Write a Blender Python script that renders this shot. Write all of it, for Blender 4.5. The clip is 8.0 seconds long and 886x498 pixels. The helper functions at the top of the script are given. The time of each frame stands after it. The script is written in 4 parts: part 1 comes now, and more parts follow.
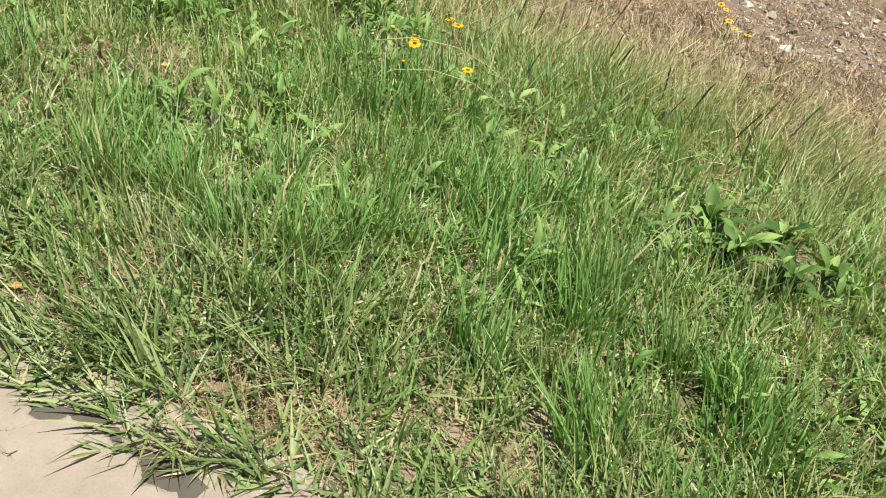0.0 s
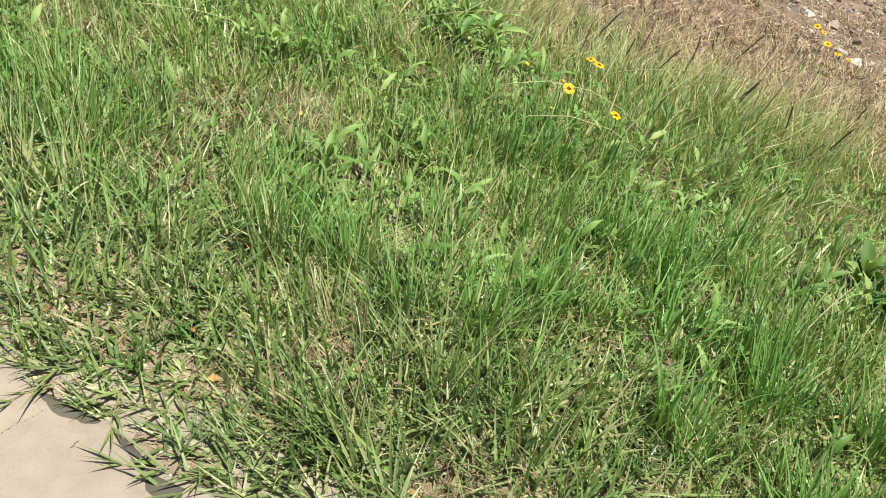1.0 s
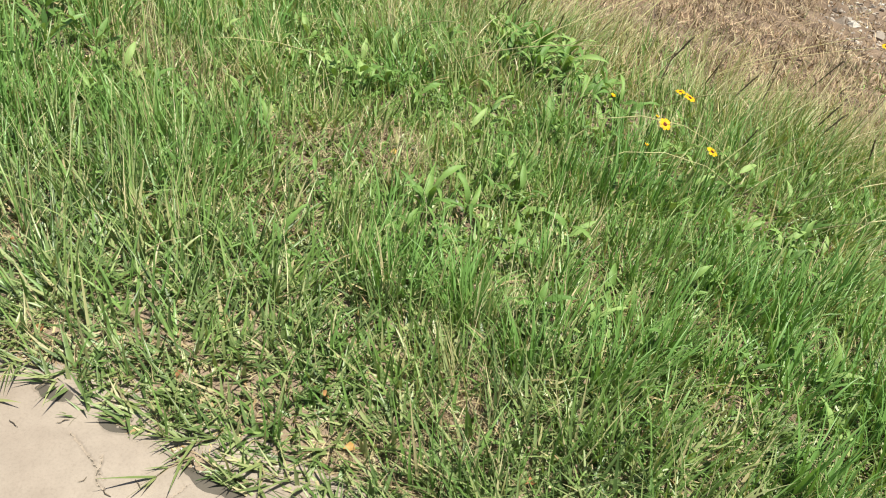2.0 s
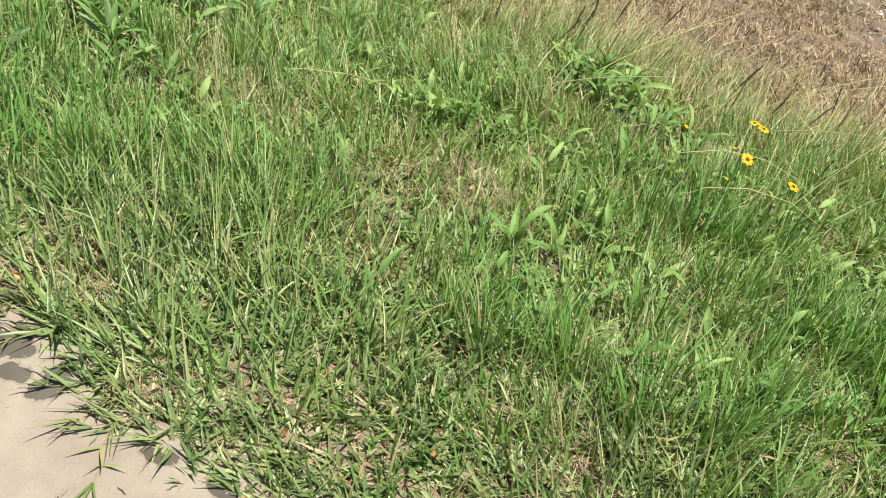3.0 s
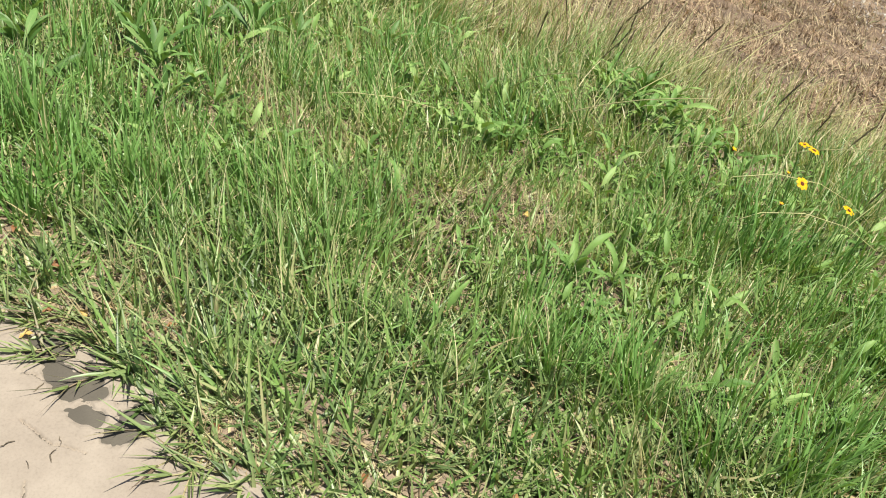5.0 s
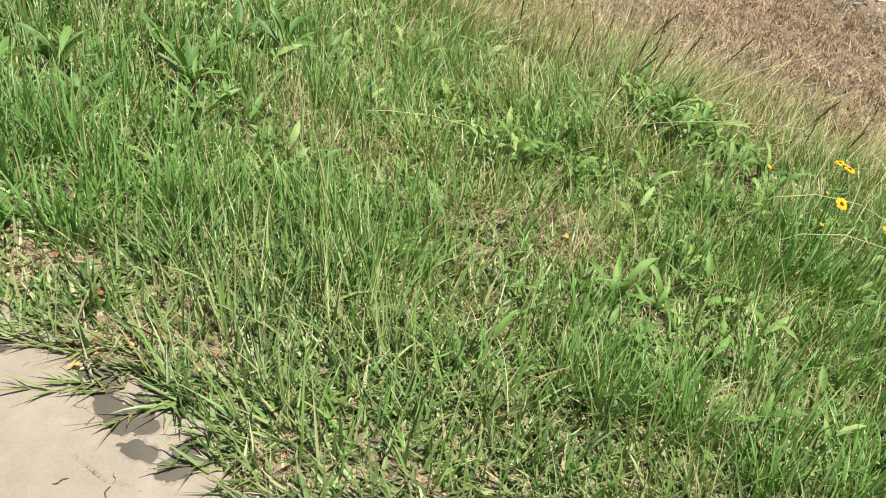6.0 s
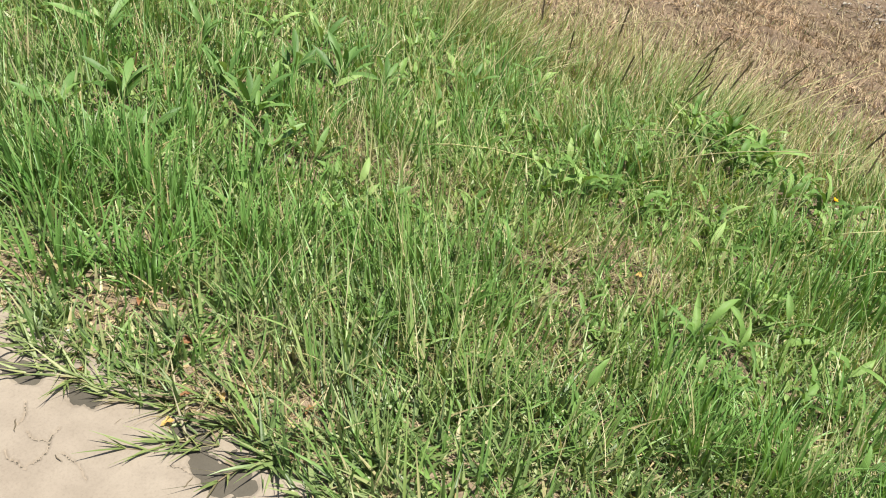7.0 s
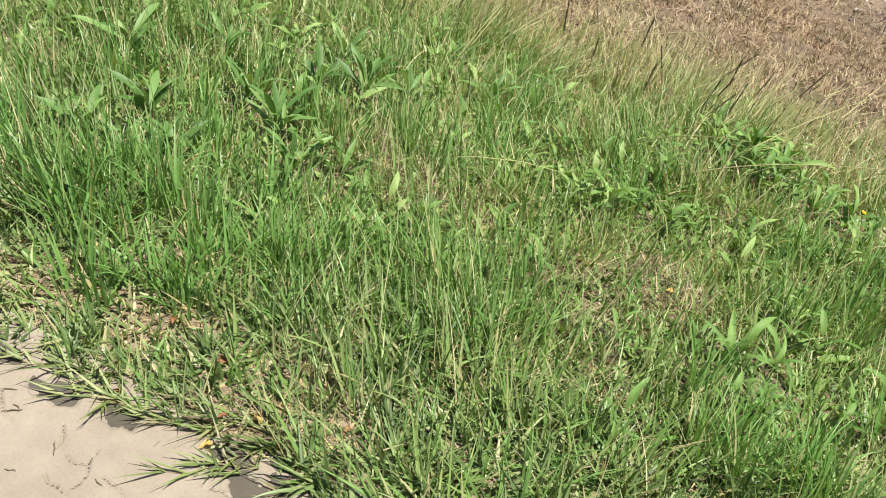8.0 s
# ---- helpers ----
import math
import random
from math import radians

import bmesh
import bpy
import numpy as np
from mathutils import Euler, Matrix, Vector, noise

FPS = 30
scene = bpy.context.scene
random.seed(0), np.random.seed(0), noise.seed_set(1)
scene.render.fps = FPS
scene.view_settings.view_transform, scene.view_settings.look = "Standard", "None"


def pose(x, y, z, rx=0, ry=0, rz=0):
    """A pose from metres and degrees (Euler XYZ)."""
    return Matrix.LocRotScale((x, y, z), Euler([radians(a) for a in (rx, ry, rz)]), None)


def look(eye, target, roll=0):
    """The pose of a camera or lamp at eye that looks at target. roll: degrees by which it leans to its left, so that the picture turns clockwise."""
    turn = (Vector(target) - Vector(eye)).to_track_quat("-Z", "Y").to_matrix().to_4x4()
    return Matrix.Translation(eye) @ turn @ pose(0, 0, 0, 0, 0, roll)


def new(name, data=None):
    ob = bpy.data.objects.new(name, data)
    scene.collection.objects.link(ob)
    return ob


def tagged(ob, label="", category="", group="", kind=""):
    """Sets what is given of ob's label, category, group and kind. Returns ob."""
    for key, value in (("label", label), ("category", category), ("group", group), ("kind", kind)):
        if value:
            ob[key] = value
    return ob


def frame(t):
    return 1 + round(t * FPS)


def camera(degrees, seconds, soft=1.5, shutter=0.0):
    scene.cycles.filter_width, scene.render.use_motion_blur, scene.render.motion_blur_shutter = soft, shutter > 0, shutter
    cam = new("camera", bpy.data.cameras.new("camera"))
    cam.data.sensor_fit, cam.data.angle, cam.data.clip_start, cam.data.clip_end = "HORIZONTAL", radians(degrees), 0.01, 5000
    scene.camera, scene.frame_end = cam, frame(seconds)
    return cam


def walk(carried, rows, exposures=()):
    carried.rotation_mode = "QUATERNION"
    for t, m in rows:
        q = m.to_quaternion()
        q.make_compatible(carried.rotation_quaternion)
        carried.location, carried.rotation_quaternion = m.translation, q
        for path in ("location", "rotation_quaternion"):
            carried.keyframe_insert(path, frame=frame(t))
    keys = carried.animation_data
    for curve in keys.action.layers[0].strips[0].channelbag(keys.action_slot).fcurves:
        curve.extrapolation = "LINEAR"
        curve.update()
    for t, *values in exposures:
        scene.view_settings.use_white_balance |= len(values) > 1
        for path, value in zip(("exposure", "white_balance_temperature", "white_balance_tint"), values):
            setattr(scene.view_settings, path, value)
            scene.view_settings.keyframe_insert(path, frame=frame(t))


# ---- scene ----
cam = camera(56.0, 8.0, 1.05)
PATH = [
    (0, (-0.866, 0.0, 1.294), (0.755, 0.33, 0.17), 17.8),
    (0.5, (-0.853, 0.269, 1.291), (0.755, 0.6, 0.149), 17.9),
    (1, (-0.846, 0.478, 1.293), (0.756, 0.823, 0.147), 17.7),
    (1.5, (-0.844, 0.646, 1.301), (0.753, 1.003, 0.15), 17.4),
    (1.7, (-0.845, 0.702, 1.303), (0.749, 1.062, 0.149), 17.4),
    (2.8, (-0.821, 0.95, 1.276), (0.77, 1.355, 0.133), 16.8),
    (3, (-0.822, 1.005, 1.273), (0.771, 1.409, 0.133), 16.9),
    (3.5, (-0.816, 1.099, 1.269), (0.777, 1.511, 0.133), 16.9),
    (4, (-0.819, 1.158, 1.27), (0.776, 1.571, 0.136), 16.9),
    (5.3, (-0.824, 1.19, 1.26), (0.775, 1.604, 0.133), 16.6),
    (5.5, (-0.817, 1.217, 1.267), (0.779, 1.63, 0.135), 16.8),
    (6, (-0.817, 1.296, 1.265), (0.782, 1.719, 0.14), 16.7),
    (6.5, (-0.818, 1.407, 1.263), (0.784, 1.838, 0.147), 16.6),
    (7, (-0.816, 1.507, 1.259), (0.788, 1.95, 0.149), 16.5),
    (7.5, (-0.818, 1.576, 1.256), (0.786, 2.028, 0.151), 16.4),
    (8, (-0.816, 1.587, 1.256), (0.788, 2.042, 0.151), 16.3),
]
walk(cam, [(t, look(eye, target, roll)) for t, eye, target, roll in PATH])

# ---- world, sun, exposure ----
SUN_AZ, SUN_EL = -110.0, 77.0      # degrees: from +x towards +y, and above the horizon
scene.view_settings.exposure = 0.91
scene.view_settings.use_white_balance = True
scene.view_settings.white_balance_temperature = 7150
world = bpy.data.worlds.new("world")
scene.world = world
world.use_nodes = True
wn = world.node_tree
sky = wn.nodes.new("ShaderNodeTexSky")
sky.sky_type, sky.sun_disc = "NISHITA", False
sky.sun_elevation, sky.sun_rotation = radians(SUN_EL), radians(90 - SUN_AZ)
wn.links.new(sky.outputs[0], wn.nodes["Background"].inputs[0])
wn.nodes["Background"].inputs[1].default_value = 0.06
sun = new("sun", bpy.data.lights.new("sun", "SUN"))
sun.data.energy, sun.data.angle, sun.data.color = 4.7, radians(0.53), (0.95, 0.97, 0.9)
_d = Vector((math.cos(radians(SUN_EL)) * math.cos(radians(SUN_AZ)), math.cos(radians(SUN_EL)) * math.sin(radians(SUN_AZ)), math.sin(radians(SUN_EL))))
sun.matrix_world = look(_d * 30, (0, 0, 0))

# ---- materials ----


def nodes_of(name):
    m = bpy.data.materials.new(name)
    m.use_nodes = True
    nt = m.node_tree
    return m, nt, nt.nodes["Principled BSDF"], nt.nodes["Material Output"]


def ramp(nt, fac, stops):
    r = nt.nodes.new("ShaderNodeValToRGB")
    e = r.color_ramp.elements
    while len(e) < len(stops):
        e.new(0.5)
    for el, (p, c) in zip(e, stops):
        el.position, el.color = p, (*c, 1)
    nt.links.new(fac, r.inputs[0])
    return r.outputs[0]


def noise_tex(nt, scale, detail=4.0, rough=0.55, vec=None):
    n = nt.nodes.new("ShaderNodeTexNoise")
    n.inputs["Scale"].default_value, n.inputs["Detail"].default_value, n.inputs["Roughness"].default_value = scale, detail, rough
    if vec is None:
        vec = nt.nodes.new("ShaderNodeTexCoord").outputs["Object"]
    nt.links.new(vec, n.inputs["Vector"])
    return n.outputs["Fac"]


def mixc(nt, fac, a, b, mode="MIX"):
    m = nt.nodes.new("ShaderNodeMix")
    m.data_type, m.blend_type = "RGBA", mode
    for sock, v in ((m.inputs[0], fac), (m.inputs[6], a), (m.inputs[7], b)):
        if hasattr(v, "is_linked"):
            nt.links.new(v, sock)
        else:
            sock.default_value = v if isinstance(v, float) else (*v, 1)
    return m.outputs[2]


def bump(nt, bsdf, fac, strength, dist):
    b = nt.nodes.new("ShaderNodeBump")
    b.inputs["Strength"].default_value, b.inputs["Distance"].default_value = strength, dist
    nt.links.new(fac, b.inputs["Height"])
    nt.links.new(b.outputs[0], bsdf.inputs["Normal"])


def leaf_mat(name, stops, through_light=0.35, rough=0.42, by_object=False, spec=0.5, veins=0.0):
    """Leaf skin: colour differs from blade to blade, mottled, lets some light through."""
    m, nt, b, out = nodes_of(name)
    if by_object:
        rnd = nt.nodes.new("ShaderNodeObjectInfo").outputs["Random"]
    else:
        rnd = nt.nodes.new("ShaderNodeNewGeometry").outputs["Random Per Island"]
    col = ramp(nt, rnd, stops)
    mott = noise_tex(nt, 60.0, 3.0)
    col = mixc(nt, 0.2, col, ramp(nt, mott, [(0.3, (0.55, 0.6, 0.5)), (0.7, (1.25, 1.2, 1.1))]), "MULTIPLY")
    patch = noise_tex(nt, 2.3, 3.0)
    col = mixc(nt, 0.55, col, ramp(nt, patch, [(0.3, (0.72, 0.86, 0.75)), (0.7, (1.22, 1.1, 1.0))]), "MULTIPLY")
    nt.links.new(col, b.inputs["Base Color"])
    b.inputs["Roughness"].default_value, b.inputs["Specular IOR Level"].default_value = rough, spec
    tr = nt.nodes.new("ShaderNodeBsdfTranslucent")
    nt.links.new(mixc(nt, 1.0, col, (1.25, 1.2, 0.6), "MULTIPLY"), tr.inputs[0])
    mx = nt.nodes.new("ShaderNodeMixShader")
    mx.inputs[0].default_value = through_light
    nt.links.new(b.outputs[0], mx.inputs[1])
    nt.links.new(tr.outputs[0], mx.inputs[2])
    nt.links.new(mx.outputs[0], out.inputs[0])
    if veins:
        bump(nt, b, noise_tex(nt, 220.0, 2.0), veins, 0.002)
    return m


TURF = leaf_mat("turf_blade", [(0.0, (0.10, 0.185, 0.05)), (0.3, (0.15, 0.268, 0.075)), (0.6, (0.205, 0.33, 0.102)), (0.82, (0.32, 0.38, 0.17)), (0.93, (0.4, 0.385, 0.21)), (0.98, (0.46, 0.39, 0.24))], 0.24)
LUSH = leaf_mat("lush_blade", [(0.0, (0.095, 0.215, 0.053)), (0.5, (0.155, 0.305, 0.085)), (0.85, (0.23, 0.385, 0.126)), (1.0, (0.34, 0.43, 0.18))], 0.29)
EDGE = leaf_mat("edge_blade", [(0.0, (0.06, 0.105, 0.034)), (0.35, (0.122, 0.185, 0.066)), (0.7, (0.2, 0.27, 0.11)), (0.92, (0.31, 0.35, 0.175)), (0.98, (0.42, 0.37, 0.23))], 0.18)
CHAFF = leaf_mat("dead_blade", [(0.0, (0.3, 0.19, 0.1)), (0.35, (0.4, 0.29, 0.16)), (0.75, (0.52, 0.43, 0.27)), (1.0, (0.48, 0.43, 0.19))], 0.12, 0.65)
DULL = leaf_mat("dull_weed", [(0.0, (0.09, 0.1, 0.045)), (0.6, (0.17, 0.18, 0.085)), (1.0, (0.27, 0.24, 0.13))], 0.15, 0.6)
DRY = leaf_mat("dry_blade", [(0.0, (0.2, 0.25, 0.09)), (0.3, (0.34, 0.35, 0.16)), (0.6, (0.49, 0.45, 0.27)), (0.9, (0.68, 0.61, 0.42)), (1.0, (0.27, 0.21, 0.13))], 0.25, 0.6)
THATCH = leaf_mat("thatch", [(0.0, (0.06, 0.038, 0.028)), (0.35, (0.18, 0.115, 0.08)), (0.65, (0.36, 0.255, 0.18)), (0.92, (0.55, 0.43, 0.3)), (1.0, (0.16, 0.17, 0.08))], 0.1, 0.75)
STRAW = leaf_mat("straw", [(0.0, (0.13, 0.088, 0.055)), (0.4, (0.26, 0.195, 0.12)), (0.8, (0.38, 0.31, 0.19)), (1.0, (0.5, 0.43, 0.28))], 0.15, 0.65)
LEAFY = leaf_mat("herb_leaf", [(0.0, (0.12, 0.22, 0.055)), (0.5, (0.2, 0.31, 0.095)), (1.0, (0.29, 0.39, 0.14))], 0.26, 0.5, False, 0.4, 0.3)
BROAD = leaf_mat("broad_leaf", [(0.0, (0.08, 0.16, 0.04)), (0.35, (0.13, 0.24, 0.065)), (0.75, (0.2, 0.32, 0.095)), (1.0, (0.29, 0.4, 0.15))], 0.24, 0.55, True, 0.3, 0.35)
STRAP = leaf_mat("strap_leaf", [(0.0, (0.07, 0.15, 0.04)), (0.5, (0.115, 0.22, 0.065)), (0.85, (0.17, 0.29, 0.095)), (1.0, (0.25, 0.36, 0.13))], 0.24, 0.5, True, 0.35, 0.3)
CRAB_SKIN = leaf_mat("sprawling_blade", [(0.0, (0.1, 0.14, 0.05)), (0.45, (0.17, 0.22, 0.08)), (0.8, (0.25, 0.29, 0.12)), (0.92, (0.36, 0.34, 0.19)), (1.0, (0.15, 0.1, 0.08))], 0.18, 0.5, True)
SHRED = leaf_mat("dried_shred", [(0.0, (0.06, 0.045, 0.035)), (1.0, (0.16, 0.12, 0.085))], 0.0, 0.8, True)
RUNNER = leaf_mat("runner", [(0.0, (0.2, 0.14, 0.1)), (1.0, (0.3, 0.27, 0.14))], 0.0, 0.6, True)
# Dark green broad leaf; the clump's deep shade is put into the colour.
DARK_SHADED_BROAD = leaf_mat("dark_shaded_broad_leaf", [(0.0, (0.045, 0.105, 0.025)), (0.5, (0.08, 0.155, 0.038)), (0.85, (0.14, 0.235, 0.065)), (1.0, (0.26, 0.37, 0.13))], 0.2, 0.6, True, 0.2, 0.35)
PALE_STEM = leaf_mat("pale_stem", [(0.0, (0.42, 0.42, 0.2)), (1.0, (0.55, 0.48, 0.28))], 0.1, 0.6, True)
GREEN_STEM = leaf_mat("green_stem", [(0.0, (0.1, 0.17, 0.04)), (1.0, (0.18, 0.22, 0.07))], 0.1, 0.55, True)
SPIKE = leaf_mat("seed_head", [(0.0, (0.09, 0.07, 0.045)), (1.0, (0.22, 0.17, 0.1))], 0.1, 0.8, True)
PETAL = leaf_mat("petal_yellow", [(0.0, (0.8, 0.4, 0.008)), (1.0, (0.9, 0.5, 0.014))], 0.3, 0.5, True, 0.25)
DISC = leaf_mat("flower_disc", [(0.0, (0.07, 0.02, 0.012)), (1.0, (0.11, 0.03, 0.015))], 0.0, 0.85, True, 0.2)
DEAD = leaf_mat("dead_leaf", [(0.0, (0.24, 0.1, 0.05)), (0.5, (0.38, 0.19, 0.08)), (1.0, (0.55, 0.36, 0.12))], 0.2, 0.65, True)


def soil_material():
    m, nt, b, out = nodes_of("soil")
    big, fine = noise_tex(nt, 3.0, 6.0), noise_tex(nt, 70.0, 6.0, 0.7)
    pale = ramp(nt, big, [(0.3, (0.2, 0.148, 0.108)), (0.7, (0.36, 0.28, 0.21))])
    brown = ramp(nt, big, [(0.3, (0.11, 0.075, 0.052)), (0.7, (0.23, 0.165, 0.12))])
    # silt washed off the pavement lightens the first metre
    pos = nt.nodes.new("ShaderNodeSeparateXYZ")
    nt.links.new(nt.nodes.new("ShaderNodeTexCoord").outputs["Object"], pos.inputs[0])
    away = nt.nodes.new("ShaderNodeMath")
    away.operation = "ABSOLUTE"
    nt.links.new(pos.outputs[0], away.inputs[0])
    c = mixc(nt, ramp(nt, away.outputs[0], [(0.45, (0, 0, 0)), (1.0, (1, 1, 1))]), pale, brown)
    c = mixc(nt, 0.7, c, ramp(nt, fine, [(0.3, (0.5, 0.48, 0.45)), (0.7, (1.35, 1.3, 1.25))]), "MULTIPLY")
    nt.links.new(c, b.inputs["Base Color"])
    b.inputs["Roughness"].default_value = 0.95
    bump(nt, b, fine, 0.9, 0.01)
    return m


def pavement_material(name, lo, hi, grain):
    m, nt, b, out = nodes_of(name)
    big, fine, mid = noise_tex(nt, 5.0, 5.0), noise_tex(nt, grain, 5.0, 0.7), noise_tex(nt, 23.0, 4.0)
    c = ramp(nt, big, [(0.3, lo), (0.7, hi)])
    c = mixc(nt, 0.5, c, ramp(nt, mid, [(0.35, (0.86, 0.85, 0.84)), (0.65, (1.06, 1.06, 1.06))]), "MULTIPLY")
    c = mixc(nt, 0.6, c, ramp(nt, fine, [(0.25, (0.72, 0.7, 0.68)), (0.5, (1, 1, 1)), (0.8, (1.1, 1.1, 1.1))]), "MULTIPLY")
    nt.links.new(c, b.inputs["Base Color"])
    b.inputs["Roughness"].default_value = 0.9
    bump(nt, b, fine, 0.35, 0.003)
    return m


SOIL = soil_material()
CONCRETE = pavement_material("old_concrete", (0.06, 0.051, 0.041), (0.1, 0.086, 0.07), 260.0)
SILT = pavement_material("dried_silt", (0.238, 0.194, 0.16), (0.29, 0.243, 0.203), 180.0)


def stone_material(name, by_object):
    m, nt, b, out = nodes_of(name)
    rnd = nt.nodes.new("ShaderNodeObjectInfo").outputs["Random"] if by_object else nt.nodes.new("ShaderNodeNewGeometry").outputs["Random Per Island"]
    c = ramp(nt, rnd, [(0.0, (0.19, 0.15, 0.12)), (0.5, (0.32, 0.27, 0.23)), (0.88, (0.45, 0.4, 0.35)), (1.0, (0.66, 0.62, 0.57))])
    fine = noise_tex(nt, 40.0, 5.0, 0.7)
    c = mixc(nt, 0.6, c, ramp(nt, fine, [(0.3, (0.65, 0.63, 0.6)), (0.7, (1.15, 1.15, 1.15))]), "MULTIPLY")
    nt.links.new(c, b.inputs["Base Color"])
    b.inputs["Roughness"].default_value = 0.85
    bump(nt, b, fine, 0.5, 0.004)
    return m


STONE = stone_material("stone", True)
GRAVEL = stone_material("gravel", False)

# ---- mesh helpers ----
rng = np.random.default_rng(7)


def mesh_from(name, co, faces, material, smooth=True):
    """A mesh from an array of places and an array of equal-sided faces."""
    me = bpy.data.meshes.new(name)
    n, k = faces.shape
    me.vertices.add(len(co))
    me.vertices.foreach_set("co", np.asarray(co, np.float32).ravel())
    me.loops.add(n * k)
    me.loops.foreach_set("vertex_index", faces.astype(np.int32).ravel())
    me.polygons.add(n)
    me.polygons.foreach_set("loop_start", np.arange(0, n * k, k, dtype=np.int32))
    me.polygons.foreach_set("use_smooth", np.full(n, smooth))
    me.update(calc_edges=True)
    me.materials.append(material)
    return me


def part(name, me, parent, label="", m=None):
    ob = new(name, me)
    ob.parent = parent
    if m is not None:
        ob.matrix_basis = m
    return tagged(ob, label)


def wavy(x, y, seed, scale):
    """Cheap smooth noise on arrays, about -1 to 1."""
    r = np.random.default_rng(seed)
    out = 0 * x
    for k in range(5):
        a, p, f = r.uniform(0, 2 * np.pi), r.uniform(0, 2 * np.pi), scale * r.uniform(0.6, 1.9)
        out = out + np.sin(f * (x * np.cos(a) + y * np.sin(a)) + p)
    return out / 2.6


FALL_X = [-50, 1.2, 2.0, 3.0, 4.0, 5.0, 6.0, 7.0, 8.0, 900]
FALL_Z = [-0.012, -0.012, -0.045, -0.13, -0.26, -0.40, -0.55, -0.67, -0.72, -0.72]


def ground_z(x, y):
    """The verge lies level by the pavement, then falls as a bank into a shallow ditch."""
    bumps = 0.012 * wavy(x, y, 3, 4.0) + 0.006 * wavy(x, y, 4, 14.0) + 0.032 * np.clip(x - 3.3, 0, 1) * wavy(x, y, 5, 10.0)
    return np.interp(x, FALL_X, FALL_Z) + bumps * np.clip((x - 0.02) / 0.25, 0, 1)


WIND = np.array([0.03, 0.13])      # sideways lean per metre of height, on the whole


def wind_at(x, y):
    """How the lean differs from place to place: eddies, and a patch that the wind has laid over."""
    laid = np.exp(-((x - 0.85) ** 2 / 0.45 + (y - 0.45) ** 2 / 0.55))
    return 0.15 * wavy(x, y, 72, 3.4) - 0.03 * laid, 0.15 * wavy(x, y, 71, 3.4) - 0.13 * laid + 0.14 * np.clip(1 - (x - 0.1) / 0.75, 0, 1)


def blades(x, y, length, width, tilt, bend, head, segs=5, fold=True, z=None, lean=WIND, taper=0.9, root=0.7):
    """Places and faces of many grass blades: each a tapered, bent, folded ribbon.
    tilt: angle from upright at the root; bend: how much more it turns to its tip; head: the way that it leans to."""
    n, s = len(x), np.linspace(0, 1, segs + 1)
    th = tilt[:, None] + bend[:, None] * s[None] ** 1.6
    ds = (length / segs)[:, None]
    mid = 0.5 * (th[:, 1:] + th[:, :-1])
    r = np.concatenate([np.zeros((n, 1)), np.cumsum(np.sin(mid) * ds, 1)], 1)
    h = np.concatenate([np.zeros((n, 1)), np.cumsum(np.cos(mid) * ds, 1)], 1)
    z0 = ground_z(x, y) - 0.004 if z is None else z
    hx, hy = np.cos(head), np.sin(head)
    ex, ey = wind_at(x, y) if z is None else (0 * x, 0 * y)
    cx = x[:, None] + r * hx[:, None] + (lean[0] + ex)[:, None] * h
    cy = y[:, None] + r * hy[:, None] + (lean[1] + ey)[:, None] * h
    floor = (ground_z(cx, cy) if z is None else 0 * cx) + 0.004
    cz = np.maximum(z0[:, None] + h, np.where(s[None] < 0.15, -1, floor))
    w = width[:, None] * (root + (1 - root) * np.sin(np.pi * np.minimum(s * 1.25 + 0.12, 1) ** 0.8)[None]) * (1 - s[None] ** 2.3) ** taper * 0.5
    w = np.maximum(w, 0.0002)
    twist = rng.uniform(-0.7, 0.7, n)[:, None] + rng.uniform(-0.8, 0.8, n)[:, None] * s[None]
    px, py, pz = -hy[:, None] * np.cos(twist), hx[:, None] * np.cos(twist), np.sin(twist)
    left = np.stack([cx - px * w, cy - py * w, cz - pz * w], -1)
    right = np.stack([cx + px * w, cy + py * w, cz + pz * w], -1)
    if fold:
        k = 0.35
        nx, ny, nz = hx[:, None] * np.cos(th) * -1, hy[:, None] * np.cos(th) * -1, np.sin(th)
        centre = np.stack([cx - nx * w * k, cy - ny * w * k, cz - nz * w * k], -1)
        co = np.stack([left, centre, right], 2)
        c = 3
    else:
        co = np.stack([left, right], 2)
        c = 2
    per = (segs + 1) * c
    base = []
    for i in range(segs):
        for j in range(c - 1):
            base.append([i * c + j, i * c + j + 1, (i + 1) * c + j + 1, (i + 1) * c + j])
    faces = (np.arange(n)[:, None, None] * per + np.array(base)[None]).reshape(-1, 4)
    return co.reshape(-1, 3), faces


def merge(pieces):
    cos, fs, off = [], [], 0
    for co, f in pieces:
        cos.append(co)
        fs.append(f + off)
        off += len(co)
    return np.concatenate(cos), np.concatenate(fs)


def tube(points, radii, sides=6):
    """A tapered tube along points."""
    pts = [Vector(p) for p in points]
    co, faces = [], []
    for i, p in enumerate(pts):
        d = (pts[min(i + 1, len(pts) - 1)] - pts[max(i - 1, 0)]).normalized()
        a = d.orthogonal().normalized()
        b = d.cross(a)
        for k in range(sides):
            t = 2 * math.pi * k / sides
            co.append(p + (a * math.cos(t) + b * math.sin(t)) * radii[i])
    for i in range(len(pts) - 1):
        for k in range(sides):
            faces.append([i * sides + k, i * sides + (k + 1) % sides, (i + 1) * sides + (k + 1) % sides, (i + 1) * sides + k])
    return np.array([tuple(c) for c in co]), np.array(faces)


# ---- setting: ground, pavement ----


def spread(lo, hi, step, far):
    """Even steps from lo to hi, then ever wider ones out to far on both sides."""
    mid = np.arange(lo, hi + step, step)
    out = np.geomspace(step * 4, far, 18)
    return np.concatenate([(lo - out)[::-1], mid, hi + out])


